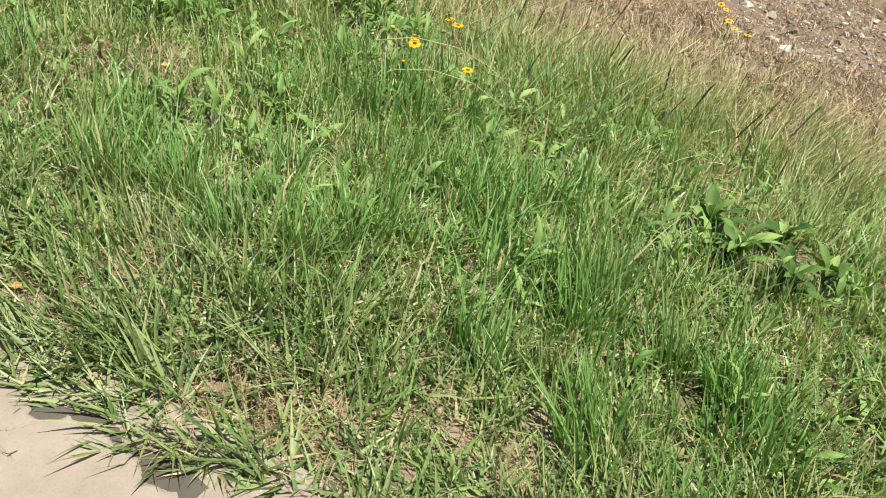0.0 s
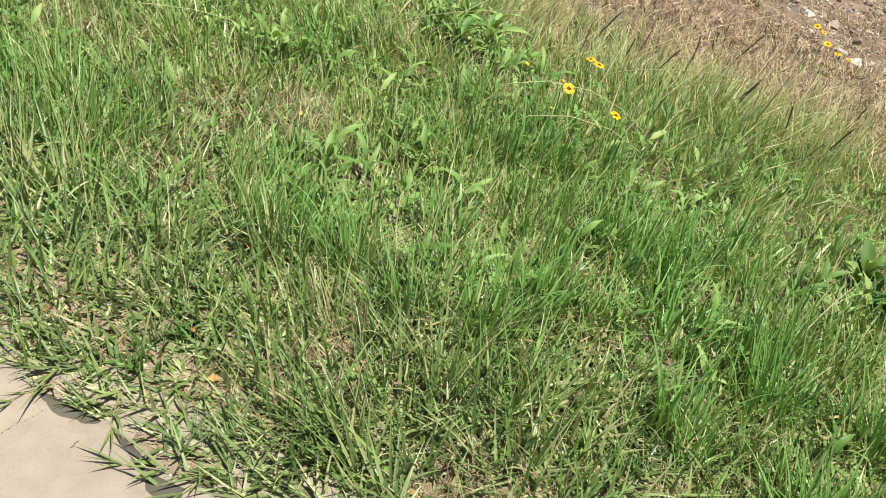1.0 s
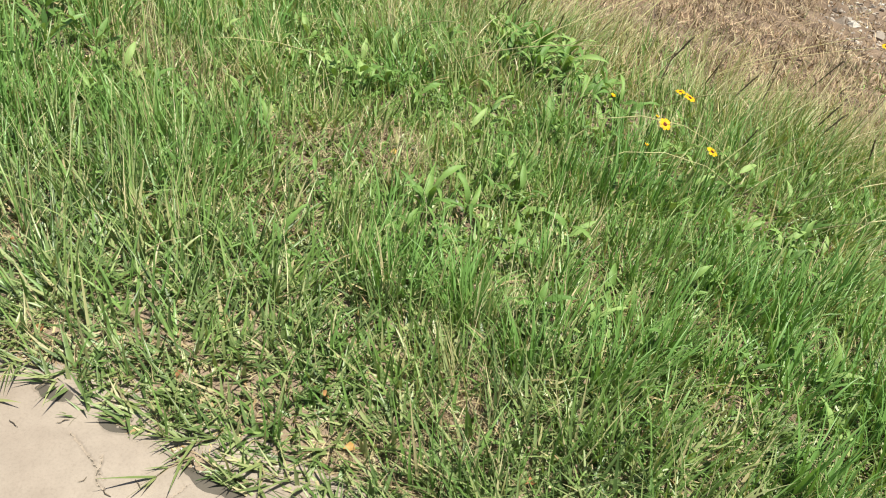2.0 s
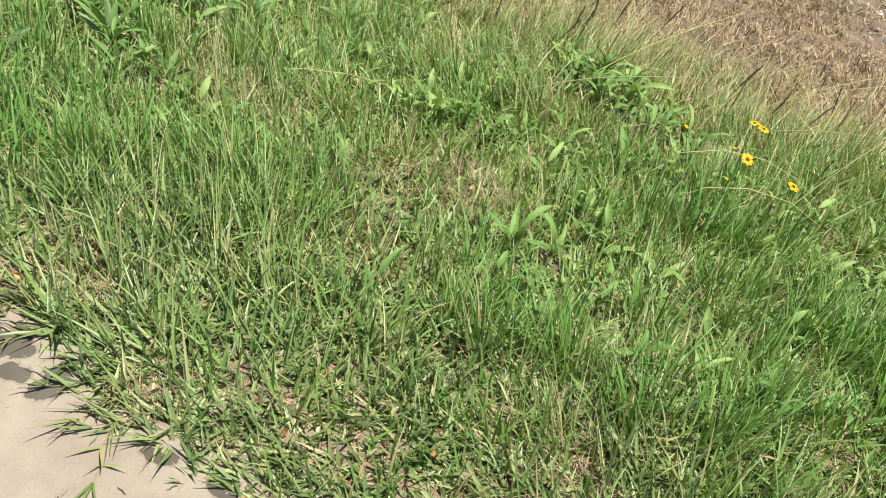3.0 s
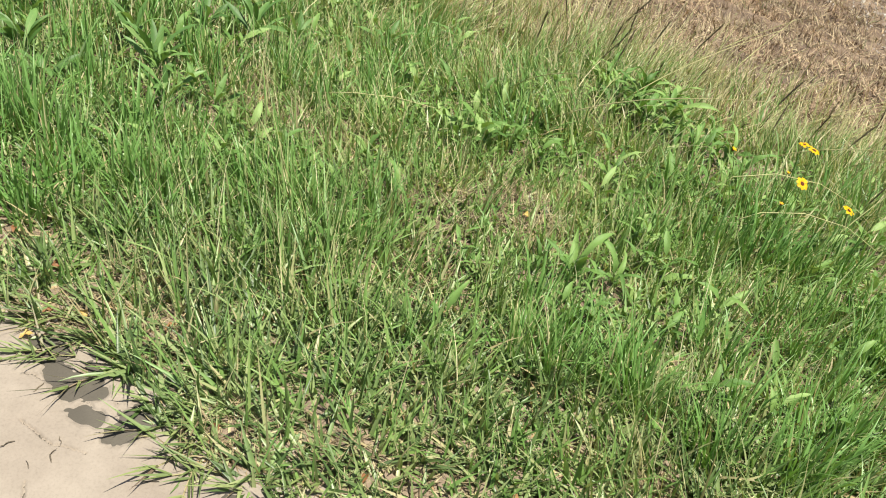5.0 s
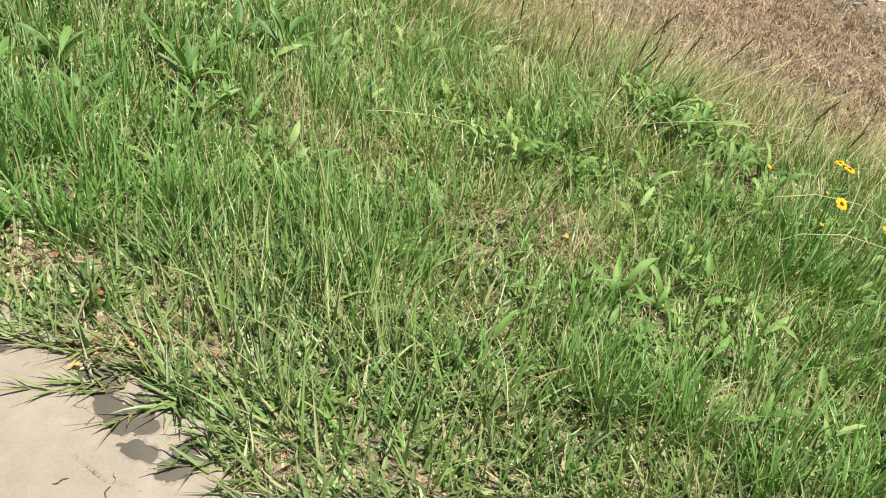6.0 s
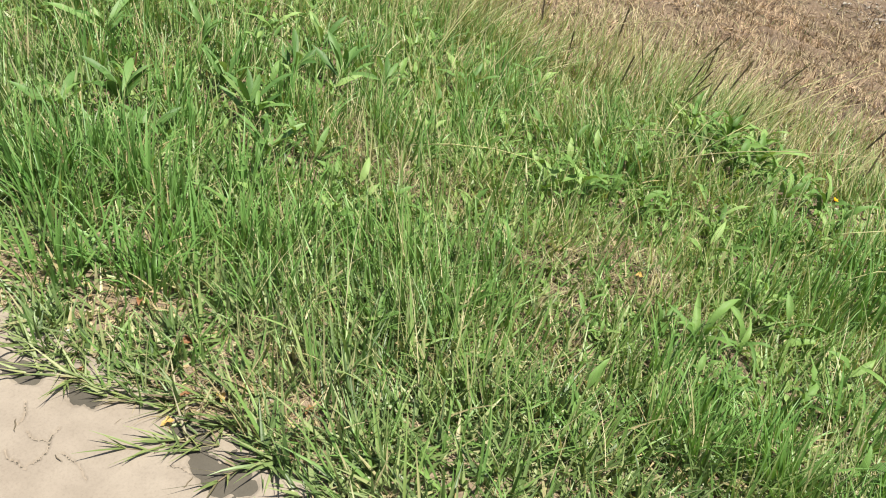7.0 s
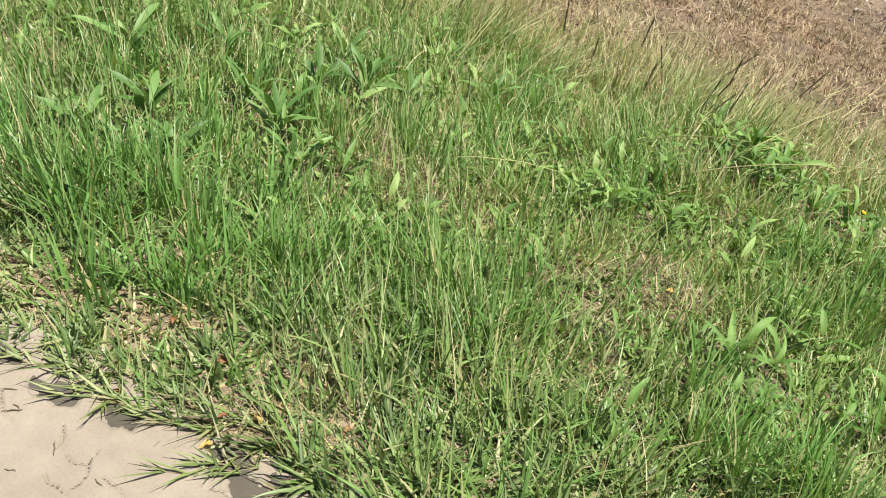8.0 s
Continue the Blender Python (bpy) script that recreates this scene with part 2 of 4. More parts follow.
def grid_faces(nx, ny):
    i, j = np.meshgrid(np.arange(nx - 1), np.arange(ny - 1), indexing="ij")
    a = (i * ny + j).ravel()
    return np.stack([a, a + ny, a + ny + 1, a + 1], 1)


def build_ground():
    gx, gy = spread(0.0, 10.0, 0.05, 900.0), spread(-3.0, 6.0, 0.05, 900.0)
    x, y = np.meshgrid(gx, gy, indexing="ij")
    z = ground_z(x, y) - 0.10 * np.clip((0.0 - x) / 0.3, 0, 1) * (x > -3.5)
    z = z + 0.004 * wavy(x, y, 11, 60.0) * (x > 0) * (x < 10)
    ob = new("ground", mesh_from("ground", np.stack([x, y, z], -1).reshape(-1, 3), grid_faces(len(gx), len(gy)), SOIL))
    tagged(ob, "bare brown soil of a grassy verge beside a pavement", "ground", kind="structure")


def rim(y):
    """The ragged outer edge of the pavement."""
    return 0.035 + np.interp(y, [0.3, 0.42, 0.55, 0.7, 0.82, 1.2, 1.4, 1.75, 1.88, 2.1, 2.3, 3.0], [-0.02, 0.0, 0.02, 0.02, -0.04, -0.035, -0.01, 0.01, 0.1, 0.12, 0.09, 0.07]) + 0.016 * wavy(y, 0 * y, 21, 9.0) + 0.008 * wavy(y, 0 * y, 22, 45.0)


def build_pavement():
    # concrete slab with a broken rim
    ys = np.concatenate([np.arange(-12, -0.5, 0.5), np.arange(-0.5, 3.5, 0.02), np.arange(3.5, 14, 0.5)])
    us = np.array([-1.7, -1.2, -0.8, -0.5, -0.35, -0.25, -0.18, -0.12, -0.08, -0.05, -0.02, 0.0, 0.004])
    u, y = np.meshgrid(us, ys, indexing="ij")
    x = np.where(u > -0.3, u + rim(y), u)
    z = -0.005 + 0.0015 * wavy(x, y, 31, 40.0) - 0.010 * np.clip((u + 0.03) / 0.03, 0, 1) ** 2
    z[-1] = -0.11
    z[0] = -0.11
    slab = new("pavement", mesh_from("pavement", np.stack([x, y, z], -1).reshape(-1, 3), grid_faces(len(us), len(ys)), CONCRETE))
    tagged(slab, "weathered concrete pavement with a crumbling edge", "pavement", kind="structure")
    # dried silt on it: a thin skin, cracked, with dark concrete showing through in places
    gx, gy = np.arange(-0.42, 0.14, 0.0025), np.arange(0.1, 3.0, 0.0025)
    x, y = np.meshgrid(gx, gy, indexing="ij")
    z = 0.0005 + 0.0006 * wavy(x, y, 41, 60.0) + 0.0008 * wavy(x, y, 42, 15.0)
    e = rim(y) - x
    z -= 0.008 * np.clip((0.05 + 0.03 * wavy(x, y, 43, 22.0) - e) / 0.05, 0, 1)
    # ragged ovals where the silt dips below the darker concrete: x, y, radii
    dark_gaps = [(0.0, 1.07, 0.04, 0.05), (0.02, 1.22, 0.03, 0.04), (-0.01, 0.8, 0.03, 0.04), (0.045, 1.87, 0.065, 0.065), (0.05, 2.02, 0.06, 0.065), (0.1, 2.12, 0.05, 0.06), (0.0, 1.95, 0.03, 0.04), (0.055, 2.07, 0.03, 0.03), (0.02, 1.0, 0.04, 0.08), (0.03, 1.3, 0.035, 0.06), (0.02, 0.62, 0.04, 0.07), (0.06, 2.36, 0.035, 0.06), (0.05, 2.62, 0.03, 0.05), (0.01, 1.62, 0.025, 0.05), (-0.01, 0.55, 0.04, 0.06), (0.03, 0.72, 0.04, 0.05), (0.02, 1.46, 0.035, 0.05), (0.01, 1.1, 0.03, 0.05), (0.03, 2.48, 0.03, 0.06)]
    for wx, wy, rx, ry in dark_gaps:
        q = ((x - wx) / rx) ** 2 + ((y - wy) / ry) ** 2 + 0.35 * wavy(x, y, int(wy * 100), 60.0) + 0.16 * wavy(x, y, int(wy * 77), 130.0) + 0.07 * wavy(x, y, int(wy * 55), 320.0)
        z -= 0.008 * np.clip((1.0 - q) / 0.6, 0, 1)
    r = np.random.default_rng(5)
    courses = [[(-0.07, 2.03), (-0.075, 1.98), (-0.08, 1.95), (-0.07, 1.93), (-0.06, 1.89)], [(-0.02, 2.41), (-0.045, 2.385), (-0.07, 2.38)], [(-0.068, 2.355), (-0.075, 2.335), (-0.06, 2.31)], [(-0.068, 2.275), (-0.072, 2.235), (-0.09, 2.2)],
               [(-0.05, 1.52), (-0.08, 1.44), (-0.1, 1.4)], [(-0.14, 0.86), (-0.12, 0.8), (-0.13, 0.76)]]
    for k in range(16):      # stray hairlines, each a wandering course
        p, a0 = (r.uniform(-0.25, 0.02), r.uniform(0.3, 2.8)), r.uniform(0, 6.28)
        a, line = a0, [p]
        for step in range(r.integers(2, 7)):
            line.append((line[-1][0] + 0.02 * math.cos(a), line[-1][1] + 0.02 * math.sin(a)))
            a = 0.6 * a + 0.4 * a0 + r.normal(0, 0.5)
        courses.append(line)
    for line in courses:
        for (ax, ay), (bx, by) in zip(line, line[1:]):
            n = max(2, int(math.hypot(bx - ax, by - ay) / 0.003))
            for q in range(n):
                px, py = ax + (bx - ax) * q / n + r.normal(0, 0.0009), ay + (by - ay) * q / n + r.normal(0, 0.0009)
                wide = r.uniform(0.0014, 0.0026)
                i0, i1 = np.searchsorted(gx, [px - 0.012, px + 0.012])
                j0, j1 = np.searchsorted(gy, [py - 0.012, py + 0.012])
                d = np.hypot(x[i0:i1, j0:j1] - px, y[i0:i1, j0:j1] - py)
                z[i0:i1, j0:j1] = np.minimum(z[i0:i1, j0:j1], 0.0005 - 0.0064 * np.clip(1.6 - d / wide, 0, 1))
    z = np.maximum(z, -0.02)
    faces = grid_faces(len(gx), len(gy))
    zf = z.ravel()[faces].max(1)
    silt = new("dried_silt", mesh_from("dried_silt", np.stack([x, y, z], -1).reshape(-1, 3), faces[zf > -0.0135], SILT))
    tagged(silt, "pale cracked skin of dried silt on the pavement", "silt", kind="structure")
    # the same silt further along, where it lies unbroken
    for y0, y1 in ((-12, 0.1), (3.0, 14)):
        yy = np.linspace(y0, y1, 40)
        u, y2 = np.meshgrid(np.array([-1.69, -0.42, -0.05, 0.0]), yy, indexing="ij")
        x2 = np.where(u > -0.2, u + rim(y2), u)
        far = new("dried_silt", mesh_from("dried_silt", np.stack([x2, y2, 0 * x2 - 0.001 - 0.012 * (u > -0.01)], -1).reshape(-1, 3), grid_faces(4, 40), SILT))
        tagged(far, "pale dried silt on the pavement", "silt", kind="structure")
    u, y2 = np.meshgrid(np.array([-1.69, -1.0, -0.42]), np.linspace(0.1, 3.0, 30), indexing="ij")
    near = new("dried_silt", mesh_from("dried_silt", np.stack([u, y2, 0 * u], -1).reshape(-1, 3), grid_faces(3, 30), SILT))
    tagged(near, "pale dried silt on the pavement", "silt", kind="structure")


build_ground()
build_pavement()

# ---- grass ----
# thin spots: x, y, radius, how bare
BARE = [(1.14, 1.69, 0.12, 0.85), (1.28, 1.45, 0.13, 0.78), (1.37, 1.57, 0.12, 0.8), (1.24, 2.19, 0.12, 0.95), (1.27, 2.43, 0.11, 0.9), (1.35, 2.5, 0.11, 0.9),
        (0.27, 1.98, 0.08, 0.9), (0.31, 2.47, 0.08, 0.9), (0.15, 2.16, 0.085, 0.9), (0.22, 1.07, 0.06, 0.8), (0.16, 0.54, 0.10, 0.9), (0.14, 0.89, 0.06, 0.6), (0.2, 0.3, 0.09, 0.85), (0.22, 1.32, 0.07, 0.85), (0.1, 1.7, 0.06, 0.8), (0.24, 2.75, 0.08, 0.85), (0.4, 2.2, 0.06, 0.7),
        (0.3, 0.62, 0.08, 0.7), (0.27, 0.42, 0.09, 0.8), (0.38, 0.0, 0.08, 0.7), (0.43, 0.13, 0.07, 0.7), (0.29, 0.94, 0.07, 0.7), (0.43, 0.9, 0.07, 0.6),
        (0.6, 2.75, 0.08, 0.6), (0.18, 1.5, 0.05, 0.6), (0.85, 1.65, 0.08, 0.5), (1.05, 1.85, 0.1, 0.5), (0.45, 0.9, 0.08, 0.5), (1.3, 0.75, 0.08, 0.4)]


# broad-leaved weeds: x, y, leaves, size, lift
WEEDS = [(2.56, 1.42, 22, 1.15, 0.2), (2.45, 1.28, 18, 1.05, 0.16), (2.66, 1.58, 18, 1.1, 0.18), (2.5, 1.6, 16, 1.05, 0.14), (2.4, 1.4, 16, 1.05, 0.14), (2.52, 1.52, 14, 1.0, 0.16), (2.62, 1.44, 14, 1.0, 0.16), (2.36, 1.22, 12, 1.0, 0.1), (2.35, 1.5, 9, 1.0, 0.09), (2.5, 1.1, 9, 1.0, 0.08), (2.3, 1.36, 12, 1.05, 0.14), (2.42, 1.56, 12, 1.05, 0.14), (2.56, 1.3, 12, 1.1, 0.18), (2.62, 1.3, 10, 1.1, 0.12), (1.08, 1.3, 9, 0.9, 0.05), (1.14, 1.2, 7, 0.85, 0.04),
         (0.86, 2.9, 9, 1.0, 0.08), (0.95, 3.06, 10, 1.1, 0.1), (1.2, 2.78, 8, 1.0, 0.06), (1.3, 2.95, 8, 1.0, 0.06), (1.66, 2.72, 9, 1.1, 0.1), (1.75, 2.6, 8, 1.0, 0.08), (1.05, 2.62, 8, 0.95, 0.05), (0.75, 3.1, 8, 1.0, 0.07), (1.55, 2.85, 8, 1.0, 0.08), (1.12, 2.5, 6, 0.8, 0.03),
         (1.6, -0.4, 12, 1.1, 0.1), (1.75, -0.3, 11, 1.05, 0.1), (1.55, -0.58, 10, 1.05, 0.08), (1.85, -0.55, 10, 1.05, 0.08), (1.7, -0.7, 9, 1.0, 0.08), (1.45, -0.08, 6, 0.9, 0.06), (1.5, -0.22, 6, 0.9, 0.05),
         (2.2, 0.95, 9, 1.0, 0.07), (2.28, 1.15, 9, 1.0, 0.07), (2.0, 1.0, 8, 0.9, 0.05), (2.15, 0.7, 8, 0.9, 0.05), (2.35, 1.0, 9, 1.0, 0.07), (1.5, 3.2, 9, 1.1, 0.08), (1.25, 3.4, 9, 1.1, 0.08), (2.1, 2.4, 8, 1.0, 0.06), (2.4, 2.2, 8, 1.0, 0.06), (1.9, 2.95, 8, 1.0, 0.07), (2.25, 1.75, 7, 0.9, 0.05), (1.95, 1.4, 7, 0.85, 0.04), (1.72, 1.75, 7, 0.8, 0.04), (1.5, 1.9, 7, 0.75, 0.03)]


def keep(x, y, r):
    k = np.ones(len(x))
    for wx, wy, wn_, ws, wl in WEEDS:
        k *= 1 - 0.5 * np.exp(-((x - wx) ** 2 + (y - wy) ** 2) / 0.12**2)
    for bx, by, br, amount in BARE:
        k *= 1 - (amount if bx < 0.5 else 0.58 * amount) * np.exp(-((x - bx) ** 2 + (y - by) ** 2) / ((1.15 if bx < 0.5 else 0.8) * br) ** 2)
    return r.uniform(0, 1, len(x)) < k


def scattered(n, x0, x1, y0, y1, r, clump=0.0, spread_by=0.03):
    if clump:
        m = int(n / clump) + 1
        cx, cy = r.uniform(x0, x1, m), r.uniform(y0, y1, m)
        i = r.integers(0, m, n)
        x, y = cx[i] + r.normal(0, spread_by, n), cy[i] + r.normal(0, spread_by, n)
        # blades of one clump fan out from its middle
        return x, y, np.arctan2(y - cy[i], x - cx[i]) + r.normal(0, 0.6, n)
    return r.uniform(x0, x1, n), r.uniform(y0, y1, n), r.uniform(0, 2 * np.pi, n)


def visible_strip(x, y):
    """The stretch of the verge along the walk."""
    return (y > -1.25 - 0.12 * x + 0.35 * np.clip(1.2 - x, 0, 2)) & (y < 2.75 + 1.15 * np.minimum(x, 1.6))


MOVERS = []      # things that sway: object, base pose, degrees, phase, how far the first gust bends them


def blade_count(faces):
    """Of equal blades laid end to end: a face that shares no vertex with those before it begins a blade."""
    if not len(faces):
        return 0
    top = np.maximum.accumulate(faces.max(1))
    return 1 + int((faces.min(1)[1:] > top[:-1]).sum())


def stuff(name, pieces, material, label, category, sway=0.0, cell=0.34):
    """A mass of blades: one mesh, or clumps that rock in the wind under one root."""
    if not sway:
        co, f = merge(pieces)
        return tagged(new(name, mesh_from(name, co, f, material)), label, category, kind="stuff")
    root = tagged(new(name), label, category, kind="stuff")
    r = np.random.default_rng(len(name))
    cells = {}
    for co, f in pieces:
        n = blade_count(f)
        if not n:
            continue
        k = len(co) // n
        blocks, rows = co.reshape(n, k, 3), f.reshape(n, -1, 4) - (np.arange(n) * k)[:, None, None]
        ij = np.floor(blocks[:, 0, :2] / cell).astype(int)
        for key in sorted(set(map(tuple, ij))):
            mine = (ij == key).all(1)
            m = int(mine.sum())
            cells.setdefault(key, []).append((blocks[mine].reshape(-1, 3), (rows[:m] + (np.arange(m) * k)[:, None, None]).reshape(-1, 4)))
    for (i, j), bits in cells.items():
        x, y = (i + 0.5) * cell, (j + 0.5) * cell
        base = np.array([x, y, float(ground_z(np.array([x]), np.array([y]))[0])])
        co, f = merge(bits)
        m = pose(*base)
        ob = part("clump", mesh_from("clump", co - base, f, material), root, "", m)
        MOVERS.append((ob, m, sway * r.uniform(0.7, 1.2), 0.5 * y + 0.2 * x + r.uniform(0, 0.3), 2.0))
    return root


def grow(n, area, length, width, tilt, bend, r, clump=0.0, spread_by=0.03, segs=5, fold=True, thin=True, lean=WIND, head=None, root=0.7):
    x, y, hd = scattered(n, *area, r, clump, spread_by)
    ok = visible_strip(x, y) & (x > rim(y) - 0.03)
    if thin:
        ok &= keep(x, y, r)
    x, y, hd = x[ok], y[ok], hd[ok]
    m = len(x)
    if head is not None:
        hd = np.where(r.uniform(0, 1, m) < head[2], r.normal(head[0], head[1], m), hd)
    tall = 1 + 0.28 * wavy(x, y, 51, 5.0)
    le = r.uniform(*length, m) * np.clip(tall, 0.55, 1.6)
    return blades(x, y, le, r.uniform(*width, m), np.abs(r.normal(*tilt, m)), np.clip(r.normal(*bend, m), -0.2, 2.4), hd, segs, fold, lean=lean, root=root)


def build_grass():
    r = np.random.default_rng(101)
    full = (0.05, 3.1, -1.7, 4.8)
    stuff("verge_grass", [
        grow(14000, (0.15, 1.7, -1.3, 4.6), (0.06, 0.16), (0.0055, 0.0105), (0.52, 0.4), (0.32, 0.3), r, 8, 0.035),
        grow(14000, (1.4, 3.2, -1.7, 4.8), (0.07, 0.17), (0.006, 0.012), (0.52, 0.4), (0.35, 0.3), r, 9, 0.045, 4, False),
        grow(16000, (0.7, 2.8, -1.5, 4.6), (0.035, 0.1), (0.0085, 0.0145), (0.95, 0.35), (0.3, 0.3), r, 6, 0.035, 4, True, root=0.4),
        grow(6000, full, (0.13, 0.24), (0.0035, 0.007), (0.2, 0.16), (0.28, 0.25), r, 8, 0.03, 5),
        grow(14000, full, (0.04, 0.10), (0.005, 0.011), (0.75, 0.35), (0.3, 0.3), r, 0, 0.03, 3, False),
    ], TURF, "mixed green verge grass, leaning in the wind", "grass", 0.8)
    stuff("edge_grass", [
        grow(2100, (0.05, 0.45, -1.2, 3.6), (0.07, 0.145), (0.0075, 0.0115), (0.9, 0.28), (0.12, 0.15), r, 15, 0.012, 5, root=0.6),
        grow(1300, (0.04, 0.2, -1.2, 3.6), (0.06, 0.12), (0.007, 0.011), (1.05, 0.25), (0.12, 0.15), r, 12, 0.012, 5, head=(2.2, 0.7, 0.5), root=0.6),
        grow(2600, (0.4, 1.1, -1.2, 3.8), (0.06, 0.13), (0.0075, 0.0115), (0.75, 0.3), (0.15, 0.15), r, 13, 0.014, 5, root=0.6),
        grow(1800, (0.0, 0.42, -1.2, 3.6), (0.06, 0.13), (0.0065, 0.011), (0.85, 0.35), (0.2, 0.2), r, 10, 0.02, 5, head=(2.1, 1.1, 0.4)),
        grow(2600, (0.0, 0.24, -1.2, 3.6), (0.035, 0.09), (0.007, 0.0115), (1.15, 0.25), (0.15, 0.15), r, 9, 0.02, 4, head=(2.3, 0.8, 0.6)),
        grow(2400, (0.12, 0.75, -1.2, 3.9), (0.07, 0.16), (0.0065, 0.0105), (0.6, 0.35), (0.25, 0.22), r, 9, 0.03, 5, head=(1.9, 1.1, 0.4)),
        grow(11000, (0.06, 0.8, -1.2, 3.9), (0.03, 0.085), (0.007, 0.012), (0.98, 0.33), (0.2, 0.2), r, 6, 0.03, 4, head=(2.0, 0.9, 0.3), root=0.5),
        grow(9000, (0.3, 1.4, -1.2, 4.0), (0.035, 0.085), (0.007, 0.012), (0.92, 0.35), (0.25, 0.25), r, 5, 0.03, 4, False, root=0.5),
    ], EDGE, "broad olive-green grass blades sprawling over the pavement edge", "grass", 0.5)
    stuff("dead_blades", [
        grow(1500, (0.0, 0.55, -1.2, 3.8), (0.02, 0.06), (0.004, 0.009), (1.25, 0.2), (0.2, 0.2), r, 4, 0.04, 3, False, False),
        grow(1500, (0.4, 1.6, -1.2, 4.0), (0.03, 0.08), (0.003, 0.006), (1.05, 0.3), (0.3, 0.3), r, 5, 0.04, 3, False, False),
    ], CHAFF, "broken tan and cream dead blades lying among the grass", "dead grass")
    stuff("leafy_undergrowth", [
        grow(4600, (0.8, 2.8, -1.4, 4.4), (0.05, 0.1), (0.012, 0.022), (0.75, 0.3), (0.7, 0.4), r, 6, 0.035, 7, True, root=0.3),
        grow(4200, (0.8, 2.1, 0.9, 3.1), (0.035, 0.08), (0.014, 0.025), (0.8, 0.3), (0.7, 0.4), r, 6, 0.035, 7, True, root=0.3),
    ], LEAFY, "small leafy green herbs crowded among the grass", "herbs")
    stuff("dead_thatch", [
        grow(11000, (0.06, 3.2, -1.7, 4.8), (0.04, 0.13), (0.0018, 0.004), (1.25, 0.2), (0.35, 0.3), r, 0, 0, 3, False, False),
        grow(4500, (0.0, 0.5, -1.2, 3.8), (0.02, 0.06), (0.0018, 0.004), (1.3, 0.15), (0.25, 0.2), r, 0, 0, 3, False, False),
    ] + [grow(int((3000 if bx < 0.5 else 5500) * br), (bx - br * 1.4, bx + br * 1.4, by - br * 1.4, by + br * 1.4), (0.03, 0.1), (0.002, 0.004), (1.1, 0.3), (0.5, 0.4), r, 0, 0, 4, False, False) for bx, by, br, amount in BARE],
        STRAW, "dead brown grass litter between the living blades", "dead grass")
    stuff("rusty_litter", [grow(int(1600 * br), (bx - br, bx + br, by - br, by + br), (0.03, 0.11), (0.002, 0.0045), (1.05, 0.3), (0.5, 0.4), r, 0, 0, 4, False, False) for bx, by, br, amount in BARE if bx > 0.8],
          THATCH, "rusty brown dead grass in the thin spots", "dead grass")
    back = np.array([0.0, -0.12])
    stuff("dry_grass", [
        grow(6400, (2.6, 3.8, -2.2, 5.0), (0.1, 0.3), (0.003, 0.006), (0.6, 0.42), (0.5, 0.6), r, 8, 0.05, 4, False, False, back),
        grow(2600, (1.9, 3.0, -2.0, 5.0), (0.12, 0.28), (0.0025, 0.005), (0.38, 0.28), (0.5, 0.45), r, 9, 0.04, 4, False, False, back),
        grow(1700, (2.5, 4.0, -2.0, 5.0), (0.26, 0.46), (0.003, 0.0055), (0.22, 0.16), (0.3, 0.25), r, 4, 0.05, 5, False, False, back),
        grow(1300, (3.7, 4.8, -2.0, 5.0), (0.08, 0.24), (0.003, 0.006), (0.6, 0.35), (0.4, 0.4), r, 7, 0.05, 4, False, False, back),
    ], DRY, "thin straw-coloured dry grass stems", "dry grass", 1.2, 0.5)
    stuff("dry_stems_in_grass", [
        grow(3400, (0.3, 2.2, -1.5, 4.5), (0.1, 0.24), (0.0018, 0.0035), (0.3, 0.2), (0.4, 0.3), r, 6, 0.03, 4, False, False),
        grow(3200, (0.6, 1.9, 0.7, 2.7), (0.04, 0.12), (0.002, 0.0042), (0.75, 0.35), (0.4, 0.4), r, 7, 0.04, 4, False, False),
    ], DRY, "thin straw-coloured stems among the green grass", "dry grass")
    stuff("mixed_grass", [
        grow(4200, (2.7, 3.7, -2.0, 5.0), (0.1, 0.24), (0.004, 0.008), (0.4, 0.28), (0.4, 0.3), r, 9, 0.05, 4, False, False, back * 0.3),
    ], TURF, "thinning green grass among the dry stems", "grass")


def build_outer_grass():
    """Coarser grass further along the verge both ways."""
    r = np.random.default_rng(66)
    n = 42000
    x, y = r.uniform(0.05, 3.2, n), np.where(r.uniform(0, 1, n) < 0.5, r.uniform(-6, -0.4, n), r.uniform(2.7, 9, n))
    ok = ~visible_strip(x, y) & (x > rim(y))
    x, y = x[ok], y[ok]
    m = len(x)
    stuff("outer_grass", [blades(x, y, r.uniform(0.1, 0.25, m), r.uniform(0.008, 0.016, m), np.abs(r.normal(0.4, 0.25, m)), r.normal(0.7, 0.4, m), r.uniform(0, 6.28, m), 3, False)], TURF, "green verge grass further along the pavement", "grass")


def gravel_line(y):
    """Where the dead grass gives way to gravel."""
    return np.interp(y, [-2.2, -1.2, -0.5, -0.2, 0.1, 0.6, 1.4, 2.2, 3.0], [7.2, 6.4, 6.3, 7.2, 8.7, 9.8, 9.8, 7.2, 6.8])


